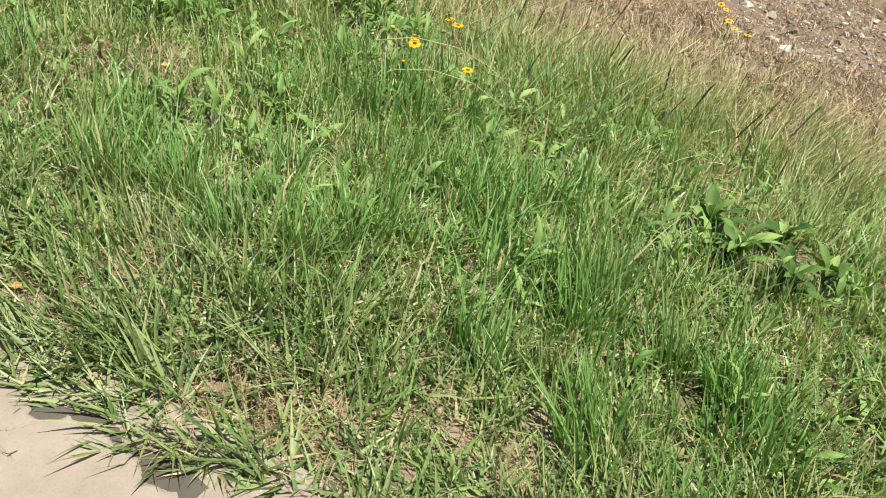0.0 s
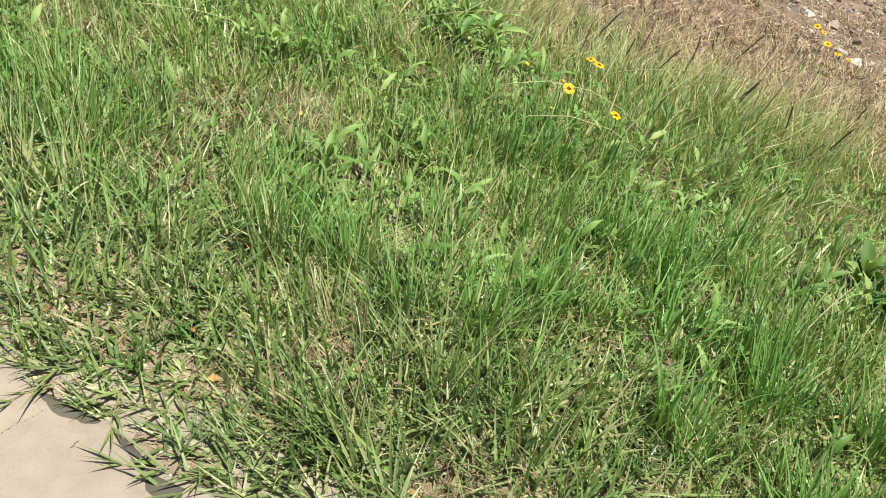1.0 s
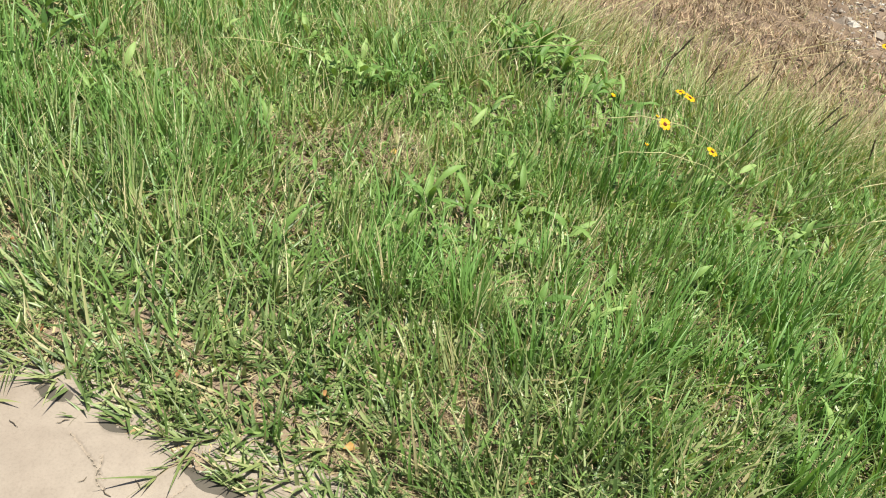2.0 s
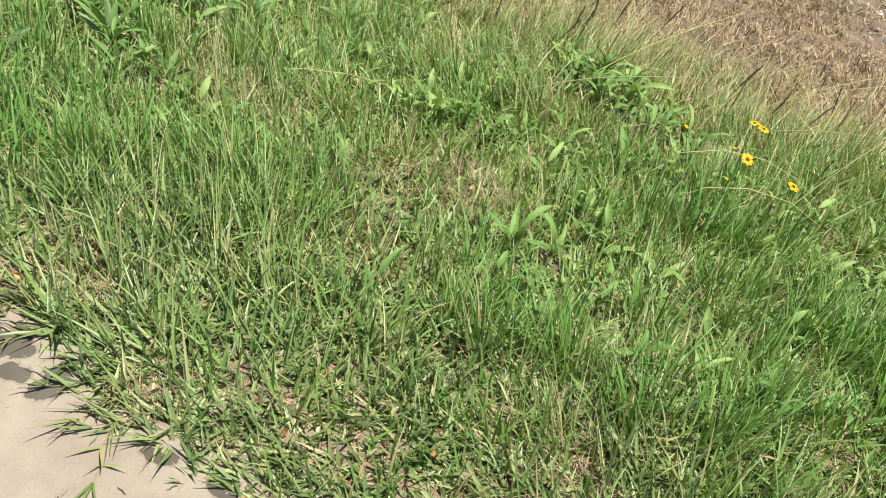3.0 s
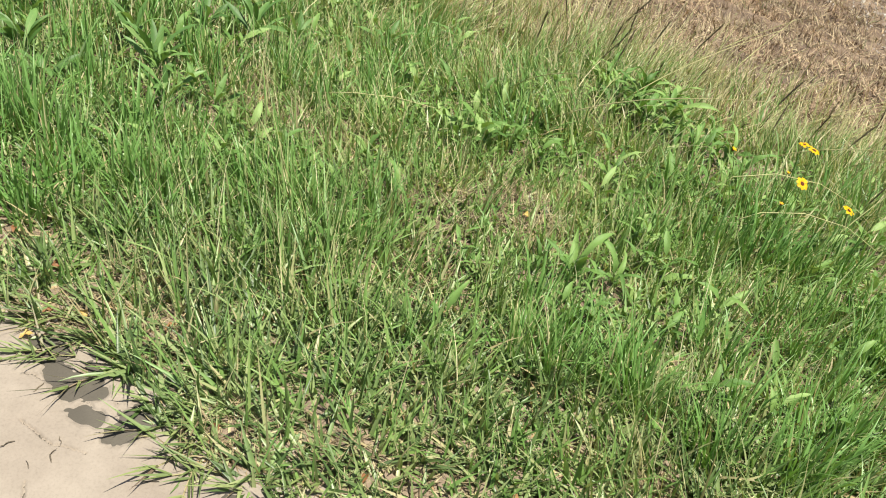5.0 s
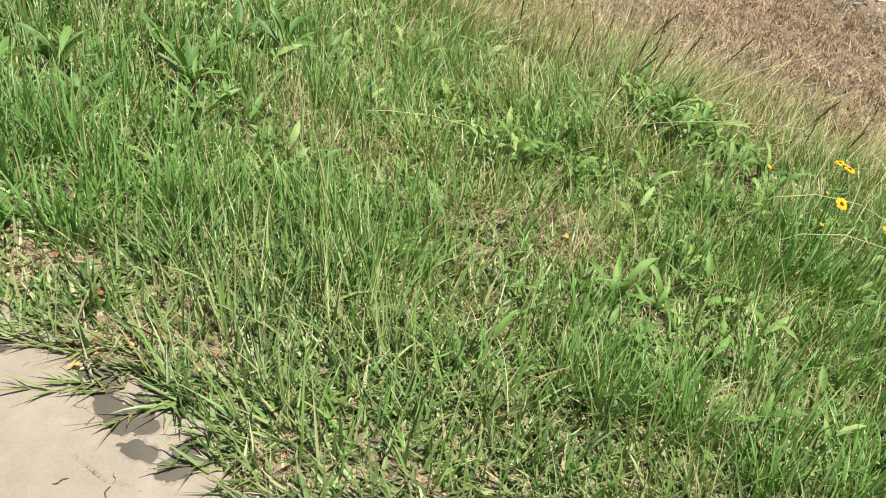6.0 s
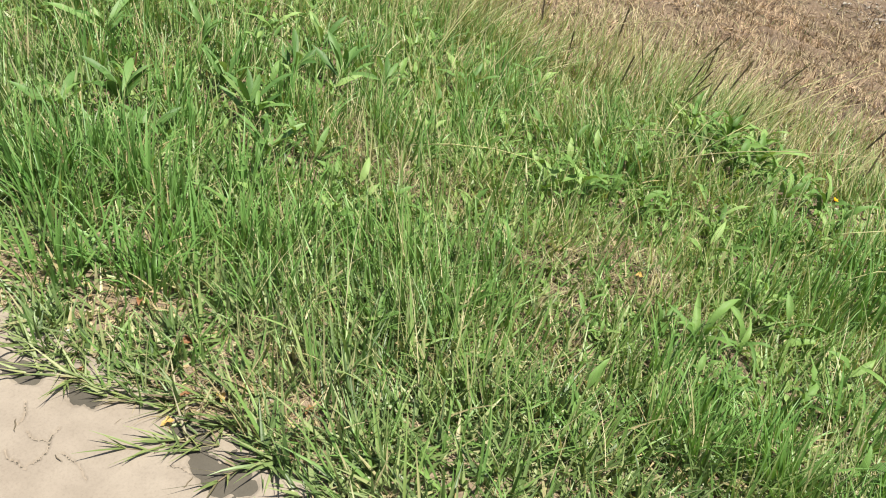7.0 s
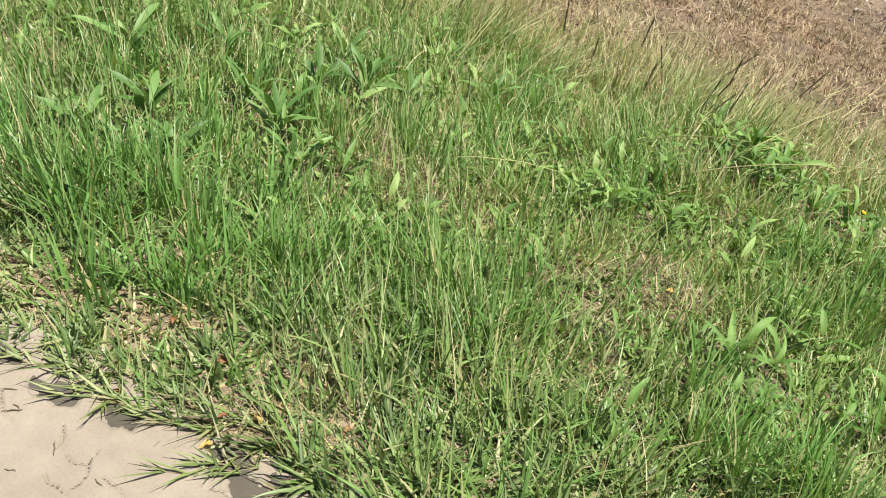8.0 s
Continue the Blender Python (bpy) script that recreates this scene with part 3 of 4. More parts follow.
def build_far_thatch():
    r = np.random.default_rng(55)
    m = 19000
    cx, cy = 3.0 + 8.0 * r.uniform(0, 1, m) ** 1.2, r.uniform(-2.8, 4.6, m)
    gravel = np.clip((cx - gravel_line(cy) - 0.25 * wavy(cy, cx, 62, 3.0)) / 0.6, 0, 1)
    ok = (cy < 4.6 - 0.42 * (cx - 3)) & (r.uniform(0, 1, m) > 0.6 * gravel) & (r.uniform(0, 1, m) < 0.85 + 0.4 * wavy(cx, cy, 61, 3.0))
    cx, cy = cx[ok], cy[ok]
    m = len(cx)
    i = np.repeat(np.arange(m), r.integers(5, 12, m))
    n = len(i)
    x, y = cx[i] + r.normal(0, 0.045, n), cy[i] + r.normal(0, 0.045, n)
    size = r.uniform(0.6, 1.6, m)[i]
    pieces = [blades(x, y, size * r.uniform(0.04, 0.13, n), r.uniform(0.004, 0.011, n), np.abs(r.normal(1.0, 0.4, n)), r.normal(0.7, 0.7, n), r.uniform(0, 6.28, m)[i] + r.normal(0, 1.1, n), 4, False)]
    stuff("matted_dead_grass", pieces, THATCH, "matted reddish-brown dead grass on the bank", "dead grass")
    # sparse low greenery in it, thickest on one dull green patch
    n = 16000
    x, y = r.uniform(3.4, 9.0, n), r.uniform(-2.6, 4, n)
    patch = np.exp(-((x - 5.7) ** 2 / 0.5 + (y + 0.85) ** 2 / 0.35))
    ok = (wavy(x, y, 63, 2.6) > 1.0) & (r.uniform(0, 1, n) < 0.6) | (r.uniform(0, 1, n) < 0.9 * patch)
    x, y = x[ok], y[ok]
    m = len(x)
    stuff("low_weeds", [blades(x, y, r.uniform(0.03, 0.11, m), r.uniform(0.006, 0.013, m), np.abs(r.normal(0.7, 0.3, m)), r.normal(0.5, 0.3, m), r.uniform(0, 6.28, m), 3, False)], DULL, "sparse low dull green weeds among dead grass", "weeds")


build_grass()
build_outer_grass()
build_far_thatch()


def gz1(x, y):
    return float(ground_z(np.array([x]), np.array([y]))[0])


def build_tufts():
    """Tussocks of taller grass."""
    r = np.random.default_rng(202)
    shapes = []
    for k in range(9):
        tall = (0.13, 0.26) if k < 6 else (0.10, 0.2)
        sorts = (("upright_foliage", 22, 0.06, tall, (0.22, 0.16), LUSH), ("outer_foliage", 16, 0.09, (0.08, 0.17), (0.55, 0.3), TURF if k % 2 else LUSH), ("dead_foliage", 6, 0.08, (0.06, 0.13), (0.8, 0.35), CHAFF))
        made = []
        for name, n, wide, reach, tilt, skin in sorts:
            a, q = r.uniform(0, 6.28, n), wide * np.sqrt(r.uniform(0, 1, n))
            co, f = blades(q * np.cos(a), q * np.sin(a), r.uniform(*reach, n), r.uniform(0.0055, 0.011, n), np.abs(r.normal(*tilt, n)), np.clip(r.normal(0.4, 0.35, n), 0, 1.6), a + r.normal(0, 0.8, n), 5, True, z=np.zeros(n) - 0.004)
            k3 = len(co) // n
            f1 = f[:len(f) // n]
            each = [mesh_from("blade", co[i * k3:(i + 1) * k3], f1, skin) for i in range(n)]
            made.append((name, mesh_from(name, co, f, skin), each))
        shapes.append(made)
    spots = []
    # the lush places: x, y, radius, number
    for cx, cy, rad, n in ((0.72, -0.4, 0.3, 16), (0.95, 0.1, 0.3, 11), (0.8, 0.75, 0.28, 10), (1.15, 0.45, 0.3, 9), (0.68, 2.2, 0.22, 9), (0.5, 2.6, 0.25, 7), (0.55, 3.1, 0.25, 10), (1.2, 2.8, 0.3, 12), (1.7, 0.9, 0.4, 12), (2.1, 1.9, 0.35, 8), (1.7, -0.5, 0.3, 10), (1.9, 2.6, 0.5, 14), (0.8, 2.6, 0.3, 9), (0.9, 3.2, 0.35, 10), (1.5, 3.0, 0.35, 12), (0.6, 2.9, 0.25, 8), (1.6, 2.4, 0.25, 6), (0.9, 1.2, 0.25, 8), (2.4, 0.2, 0.4, 8), (2.4, 2.5, 0.5, 9), (1.5, 3.6, 0.4, 8), (0.85, 1.95, 0.2, 7), (1.35, 0.1, 0.35, 14), (1.6, 0.6, 0.3, 10)):
        for _ in range(n):
            a, q = r.uniform(0, 6.28), rad * math.sqrt(r.uniform(0, 1))
            spots.append((cx + q * math.cos(a), cy + q * math.sin(a)))
    for x, y in spots:
        if min(math.hypot(x - w[0], y - w[1]) for w in WEEDS) < 0.13:
            continue
        k, s = int(r.integers(0, 9)), r.uniform(0.75, 1.1)
        ob = new("grass_tuft")
        near = x < 1.0 and -0.2 < y < 2.8
        for name, me, each in shapes[k]:
            if near:
                for blade in each:
                    part("blade", blade, ob, "", Matrix.Diagonal((s, s, s, 1)))
            else:
                tagged(part(name, me, ob, "", Matrix.Diagonal((s, s, s, 1))), kind="stuff")
        ex, ey = wind_at(x, y)
        m = pose(x, y, gz1(x, y), -math.degrees(math.atan(ey)), math.degrees(math.atan(ex)), 0) @ pose(0, 0, 0, 0, 0, r.uniform(-25, 25))
        ob.matrix_basis = m
        tagged(ob, "tussock of tall green grass blades swaying in the wind", "grass tuft", "tussocks of the verge")
        MOVERS.append((ob, m, r.uniform(1.0, 2.6), r.uniform(0, 0.9) + 0.4 * y, 6.0))


def leaf_mesh(name, length, width, arch, fold, material, wave=0.0, rows=9, cols=5, peak=0.85, seed=0):
    """A lance-shaped leaf from its stalk along +x, arching down."""
    r = np.random.default_rng(seed)
    s, c = np.linspace(0, 1, rows), np.linspace(-1, 1, cols)
    th = -arch[0] + (arch[0] + arch[1]) * s
    dx, dz = np.cos(th) * length / (rows - 1), -np.sin(th) * length / (rows - 1)
    px, pz = np.concatenate([[0], np.cumsum(dx[:-1])]), np.concatenate([[0], np.cumsum(dz[:-1])])
    w = width * 0.5 * np.maximum(np.sin(np.pi * s**peak) ** 0.8 * (1 - 0.25 * s), 0.05)
    w[-1] = 0.0006
    wob = wave * np.sin(s * r.uniform(9, 15) + r.uniform(0, 6))
    x = px[:, None] + 0 * c[None]
    y = w[:, None] * c[None] + (0.06 * length * r.uniform(-1, 1) * s**2)[:, None]
    z = pz[:, None] + fold * w[:, None] * np.abs(c)[None] ** 1.3 + wob[:, None] * w[:, None] * c[None]
    return mesh_from(name, np.stack([x, y, z], -1).reshape(-1, 3), grid_faces(rows, cols), material)


def build_weeds():
    """Broad-leaved plants: each a rosette of lance-shaped leaves."""
    r = np.random.default_rng(303)
    big = [leaf_mesh("leaf", r.uniform(0.10, 0.19), r.uniform(0.016, 0.034), (r.uniform(0.6, 1.3), r.uniform(0.2, 1.2)), 0.35, BROAD, 0.45, seed=k) for k in range(16)]
    strap = [leaf_mesh("leaf", r.uniform(0.10, 0.165), r.uniform(0.02, 0.034), (r.uniform(0.9, 1.45), r.uniform(-0.9, 0.5)), 0.3, STRAP, 0.15, peak=1.35, seed=160 + k) for k in range(10)]
    dark = [leaf_mesh("leaf", r.uniform(0.10, 0.16), r.uniform(0.028, 0.044), (r.uniform(0.4, 1.1), r.uniform(0.1, 0.7)), 0.3, DARK_SHADED_BROAD, 0.3, seed=120 + k) for k in range(8)]
    small = [leaf_mesh("leaf", r.uniform(0.06, 0.11), r.uniform(0.016, 0.028), (r.uniform(0.4, 1.1), r.uniform(0.1, 0.6)), 0.3, BROAD, 0.3, 7, 5, seed=40 + k) for k in range(8)]

    def rosette(name, x, y, kinds, n, label, group, size=1.0, spin=None, lift=0.0):
        root = new(name)
        root.matrix_basis = pose(x, y, gz1(x, y), 0, 0, 0)
        a0 = r.uniform(0, 360)
        for k in range(n):
            a = a0 + 137.5 * k + r.uniform(-15, 15) if spin is None else spin + r.uniform(-70, 70)
            s = size * r.uniform(0.7, 1.15)
            part("leaf", kinds[int(r.integers(0, len(kinds)))], root, "", pose(0.006 * math.cos(radians(a)), 0.006 * math.sin(radians(a)), 0.004 + lift * k / n, r.uniform(-25, 25), -r.uniform(-25 if kinds is strap else 0, 20 if kinds is strap else 28), a) @ Matrix.Diagonal((s, s, s, 1)))
        tagged(root, label, "weed", group)
        return root

    wide = "broad-leaved green weed with long lance-shaped leaves in the grass"
    for x, y, n, s, lift in WEEDS:
        # shady weeds take leaves whose dark green also holds the clump's shade
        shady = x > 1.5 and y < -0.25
        ob = rosette("broadleaf_weed", x, y, dark if shady else (strap if y > 2.3 else big), n + (2 if y > 2.3 else 3 if shady else 0), "dark green broad-leaved weed with shade in its leaf colour, crowded in the grass" if shady else wide, "broad-leaved weeds", s, None, 0.65 * lift + 0.03)
        MOVERS.append((ob, ob.matrix_basis.copy(), r.uniform(0.6, 1.8), r.uniform(0, 1.2) + 0.4 * y, 3.0))
    # a few single leaves that stand out
    for x, y, a, s, nm in ((0.8, 1.04, 80, 0.75, 2), (0.66, 1.72, 150, 0.8, 2), (1.02, 1.78, 120, 0.75, 2), (1.11, 1.86, 60, 0.75, 3), (0.74, 2.5, 100, 0.8, 2)):
        rosette("broadleaf_weed", x, y, big, nm, "young weed with a few pale green upright leaves", "broad-leaved weeds", s, a, 0.04)
    low = "low herb with small rounded green leaves among grass"
    n = 0
    while n < 290:
        x, y = r.uniform(0.6, 2.7), r.uniform(-1.2, 4.2)
        w = 0.25 + 0.7 * math.exp(-((x - 1.25) ** 2 / 0.3 + (y - 1.9) ** 2 / 0.5)) + 0.35 * (1.5 < x < 2.5)
        if r.uniform() > w or min(math.hypot(x - q[0], y - q[1]) for q in BARE) < (0.18 if x > 1 else 0.08) or not visible_strip(np.array([x]), np.array([y]))[0]:
            continue
        rosette("low_herb", x, y, small, int(r.integers(4, 8)), low, "low herbs", r.uniform(0.65, 1.05) * (1.12 if x > 1.0 else 0.85), None, r.uniform(0.04, 0.13))
        n += 1


def bent_stem(height, lean, curve, r, steps=7):
    """Points of a stem from the origin, leaning along lean, drooping to its tip."""
    pts = []
    for i in range(steps):
        s = i / (steps - 1)
        pts.append((lean[0] * height * (s + curve * s * s), lean[1] * height * (s + curve * s * s), height * s * (1 - 0.18 * curve * s)))
    return pts


def build_seed_spikes():
    """Thin stems with a dark narrow seed head at the top."""
    r = np.random.default_rng(404)
    kinds = []
    for k in range(8):
        h = r.uniform(0.3, 0.5)
        pts = bent_stem(h, (r.uniform(-0.25, 0.25), r.uniform(-0.35, 0.2)), r.uniform(0.1, 0.9), r, 9)
        co, f = tube(pts[:6], [0.0014] * 6, 5)
        stem = mesh_from("stem", co, f, PALE_STEM if k % 2 else GREEN_STEM)
        head = [np.array(pts[5]), np.array(pts[7]), np.array(pts[8])]
        fine = [head[0] + (head[1] - head[0]) * t for t in (0, 0.3, 0.7)] + [head[1] + (head[2] - head[1]) * t for t in (0, 0.5, 1.0)]
        spread_r = [0.0014, 0.0034, 0.0044, 0.0046, 0.0036, 0.0008]
        bits = [tube(fine, [q * 0.7 for q in spread_r], 6)]
        for i in range(80):      # bristly grains
            t = r.uniform(0, 4.99)
            p = fine[int(t)] + (fine[int(t) + 1] - fine[int(t)]) * (t % 1)
            d = (fine[-1] - fine[0]) / np.linalg.norm(fine[-1] - fine[0])
            o = r.normal(0, 1, 3)
            o = o / np.linalg.norm(o)
            bits.append(tube([p, p + o * 0.0036 + d * 0.006, p + o * 0.0055 + d * 0.013], [0.001, 0.0012, 0.0003], 3))
        co3, f3 = merge(bits)
        kinds.append((stem, mesh_from("seed_head", co3, f3, SPIKE)))
    spots = [(2.92, 1.69), (2.85, 1.55), (2.78, 1.42), (2.95, 1.3), (2.9, 1.12), (2.8, 0.95), (2.98, 1.85), (3.0, 2.05), (2.8, 2.2), (2.75, 0.75), (2.5, 1.7), (2.4, 1.9), (2.3, 0.0), (2.45, -0.1), (2.2, -0.25), (2.55, -0.35), (2.35, -0.45), (2.7, 0.3), (2.6, 0.5), (2.2, 0.55), (1.95, -0.35), (2.1, -0.6)]
    spots += [(3.0, 1.62), (3.05, 1.75), (2.95, 1.5), (3.1, 1.4), (2.2, -0.5), (2.45, -0.75), (2.6, 0.0), (2.75, 0.15)]
    while len(spots) < 58:
        spots.append((r.uniform(2.2, 3.4), r.uniform(-1.6, 3.8)))
    for i, (x, y) in enumerate(spots):
        stem, head = kinds[int(r.integers(0, 8))]
        root = new("seed_spike_grass")
        m = pose(x, y, gz1(x, y) - 0.003, 0, 0, r.normal(0, 60)) @ Matrix.Diagonal((*[r.uniform(0.6, 1.05)] * 3, 1))
        root.matrix_basis = m
        part("stem", stem, root)
        part("seed_head", head, root, "dark brown bristly seed head")
        tagged(root, "tall grass stem with a dark narrow seed head", "grass stem", "seed-headed stems")
        MOVERS.append((root, m, r.uniform(2.0, 4.5), r.uniform(0, 1.0) + 0.4 * y, 10.0))


def build_stalks():
    """Pale bare stalks, upright or fallen over."""
    r = np.random.default_rng(505)
    kinds = []
    for k in range(6):
        h = r.uniform(0.3, 0.55)
        co, f = tube(bent_stem(h, (r.uniform(-0.2, 0.2), r.uniform(-0.9, 0.2)), r.uniform(0.0, 0.6), r, 8), np.linspace(0.0024, 0.001, 8), 5)
        kinds.append(mesh_from("dry_stalk", co, f, PALE_STEM))
    spots = [(2.9, 1.68), (2.7, 1.9), (2.75, 1.2), (2.6, 0.9), (2.85, 0.6), (2.95, 1.45), (2.8, 0.2), (1.9, 0.3), (2.0, -0.1), (2.1, 0.2)]
    while len(spots) < 85:
        spots.append((r.uniform(1.8, 3.5), r.uniform(-1.5, 3.9)))
    for x, y in spots:
        ob = new("dry_stalk", kinds[int(r.integers(0, 6))])
        m = pose(x, y, gz1(x, y) - 0.003, 0, 0, r.uniform(-60, 60))
        ob.matrix_basis = m
        tagged(ob, "thin pale dry grass stalk standing in the verge", "grass stalk", "pale stalks")
        MOVERS.append((ob, m, r.uniform(1.5, 3.5), r.uniform(0, 1.0) + 0.4 * y, 10.0))
    # long pale stems arching over, and one lying flat
    for pts in ([(1.72, 1.08, 0.05), (1.78, 1.0, 0.16), (1.84, 0.88, 0.2), (1.9, 0.74, 0.2), (1.95, 0.62, 0.16), (1.98, 0.52, 0.1)],
                [(1.66, 0.98, 0.04), (1.7, 0.88, 0.12), (1.75, 0.76, 0.15), (1.8, 0.62, 0.14), (1.83, 0.5, 0.09)],
                [(1.36, 2.3, 0.06), (1.44, 2.2, 0.075), (1.52, 2.08, 0.08), (1.58, 1.96, 0.07)]):
        fine = []
        for a, b in zip(pts, pts[1:]):
            for t in (0, 0.5):
                fine.append(tuple(np.array(a) * (1 - t) + np.array(b) * t))
        fine.append(pts[-1])
        root = np.array([fine[0][0], fine[0][1], gz1(fine[0][0], fine[0][1])])
        fine = [(0, 0, -0.003)] + [tuple(np.array(p) - root) for p in fine]
        co, f = tube(fine, np.linspace(0.0022, 0.001, len(fine)), 6)
        ob = new("arching_stem", mesh_from("arching_stem", co, f, PALE_STEM))
        ob.matrix_basis = pose(*root)
        tagged(ob, "long pale grass stem arching over the grass", "grass stem")


def petal_mesh(seed):
    r = np.random.default_rng(seed)
    rows, cols = 6, 5
    s, c = np.linspace(0, 1, rows), np.linspace(-1, 1, cols)
    w = np.array([0.0022, 0.0048, 0.007, 0.0082, 0.008, 0.006])
    x = 0.006 + 0.021 * s[:, None] + 0 * c[None]
    x[-1] += np.array([-0.0015, 0.0012, -0.0005, 0.0012, -0.0015])
    y = w[:, None] * c[None]
    z = 0.003 * np.sin(s * 2.2)[:, None] - 0.004 * (s**2)[:, None] + 0.0012 * np.abs(c)[None] * s[:, None] + 0 * x
    return mesh_from("petal", np.stack([x, y, z], -1).reshape(-1, 3), grid_faces(rows, cols), PETAL)


def build_flowers():
    r = np.random.default_rng(606)
    petals = [petal_mesh(k) for k in range(3)]
    rings = [[(0.0105 * math.cos(a) * q, 0.0105 * math.sin(a) * q, 0.0055 * math.sqrt(max(0, 1 - q * q)) - 0.001) for a in np.linspace(0, 2 * math.pi, 12, endpoint=False)] for q in (1.05, 0.9, 0.65, 0.35, 0.06)]
    co = np.array(sum(rings, []))
    f = np.array([[i * 12 + k, i * 12 + (k + 1) % 12, (i + 1) * 12 + (k + 1) % 12, (i + 1) * 12 + k] for i in range(4) for k in range(12)])
    disc = mesh_from("disc", co, f, DISC)
    lf = [leaf_mesh("leaf", 0.07, 0.009, (0.8, 0.3), 0.3, BROAD, 0.1, 6, 3, seed=70 + k) for k in range(3)]

    def flower(head, foot, size, tilt_x, tilt_y, bud=False):
        """A flower whose head is at head and whose root stands at foot."""
        size *= 0.82
        z0 = gz1(*foot)
        root = new("yellow_flower")
        m = pose(foot[0], foot[1], z0)
        root.matrix_basis = m
        h = np.array([head[0] - foot[0], head[1] - foot[1], head[2] - z0])
        pts = [tuple(h * np.array([s * s, s * s, s])) for s in np.linspace(0, 1, 7)]
        pts[0] = (0, 0, -0.004)
        sc, sf = tube(pts, np.linspace(0.0018, 0.0011, 7), 6)
        part("stem", mesh_from("stem", sc, sf, GREEN_STEM), root)
        for k in range(3):
            p = pts[1 + k]
            part("leaf", lf[k], root, "", pose(*p, 0, 0, r.uniform(0, 360)))
        hm = pose(*h, tilt_x, tilt_y, r.uniform(0, 40)) @ Matrix.Diagonal((size, size, size, 1))
        eye = part("disc", disc, root, "dark maroon flower disc", hm)
        n = 5 if bud else 8
        for k in range(n):
            part("petal", petals[k % 3], eye, "bright yellow petal", pose(0, 0, 0, 0, r.uniform(-8, 6) - (45 if bud else 0), 360 * k / n + r.uniform(-5, 5)))
        tagged(root, "yellow daisy-like flower with a dark centre" if not bud else "half-open yellow flower among grass", "flower", "yellow flowers")
        MOVERS.append((root, m, r.uniform(1.0, 1.8), r.uniform(0, 0.6), 20.0 if foot[0] < 3 else 8.0))

    flower((1.836, 0.799, 0.204), (1.86, 0.77), 1.0, 10, -30)
    flower((1.906, 0.622, 0.15), (1.93, 0.6), 0.95, 8, -12)
    flower((2.211, 0.766, 0.184), (2.24, 0.74), 1.0, 8, -10)
    flower((2.215, 0.805, 0.19), (2.25, 0.79), 0.8, -14, -2)
    flower((2.12, 1.02, 0.11), (2.2, 0.98), 0.6, 10, -10, True)
    flower((1.93, 0.84, 0.18), (1.98, 0.84), 0.42, 10, 0, True)
    flower((1.79, 0.83, 0.13), (1.82, 0.82), 0.45, 10, 0, True)
    for x, y, z in ((4.5, -0.12, 0.06), (4.42, -0.16, 0.06), (4.36, -0.2, 0.02), (4.2, -0.25, 0.03), (4.24, -0.33, 0.01)):
        flower((x, y, z), (x + 0.03, y - 0.03), r.uniform(0.85, 1.1), r.uniform(-20, 10), r.uniform(-25, 10))


def stone_mesh(seed):
    r = np.random.default_rng(seed)
    bm = bmesh.new()
    for _ in range(16):
        v = Vector(r.normal(0, 1, 3)).normalized()
        bm.verts.new((v.x * r.uniform(0.8, 1.2), v.y * r.uniform(0.6, 1.0), v.z * r.uniform(0.4, 0.7)))
    got = bmesh.ops.convex_hull(bm, input=bm.verts)
    bmesh.ops.delete(bm, geom=[g for g in got["geom_interior"] if isinstance(g, bmesh.types.BMVert)], context="VERTS")
    me = bpy.data.meshes.new("stone")
    bm.to_mesh(me)
    bm.free()
    me.materials.append(STONE)
    return me


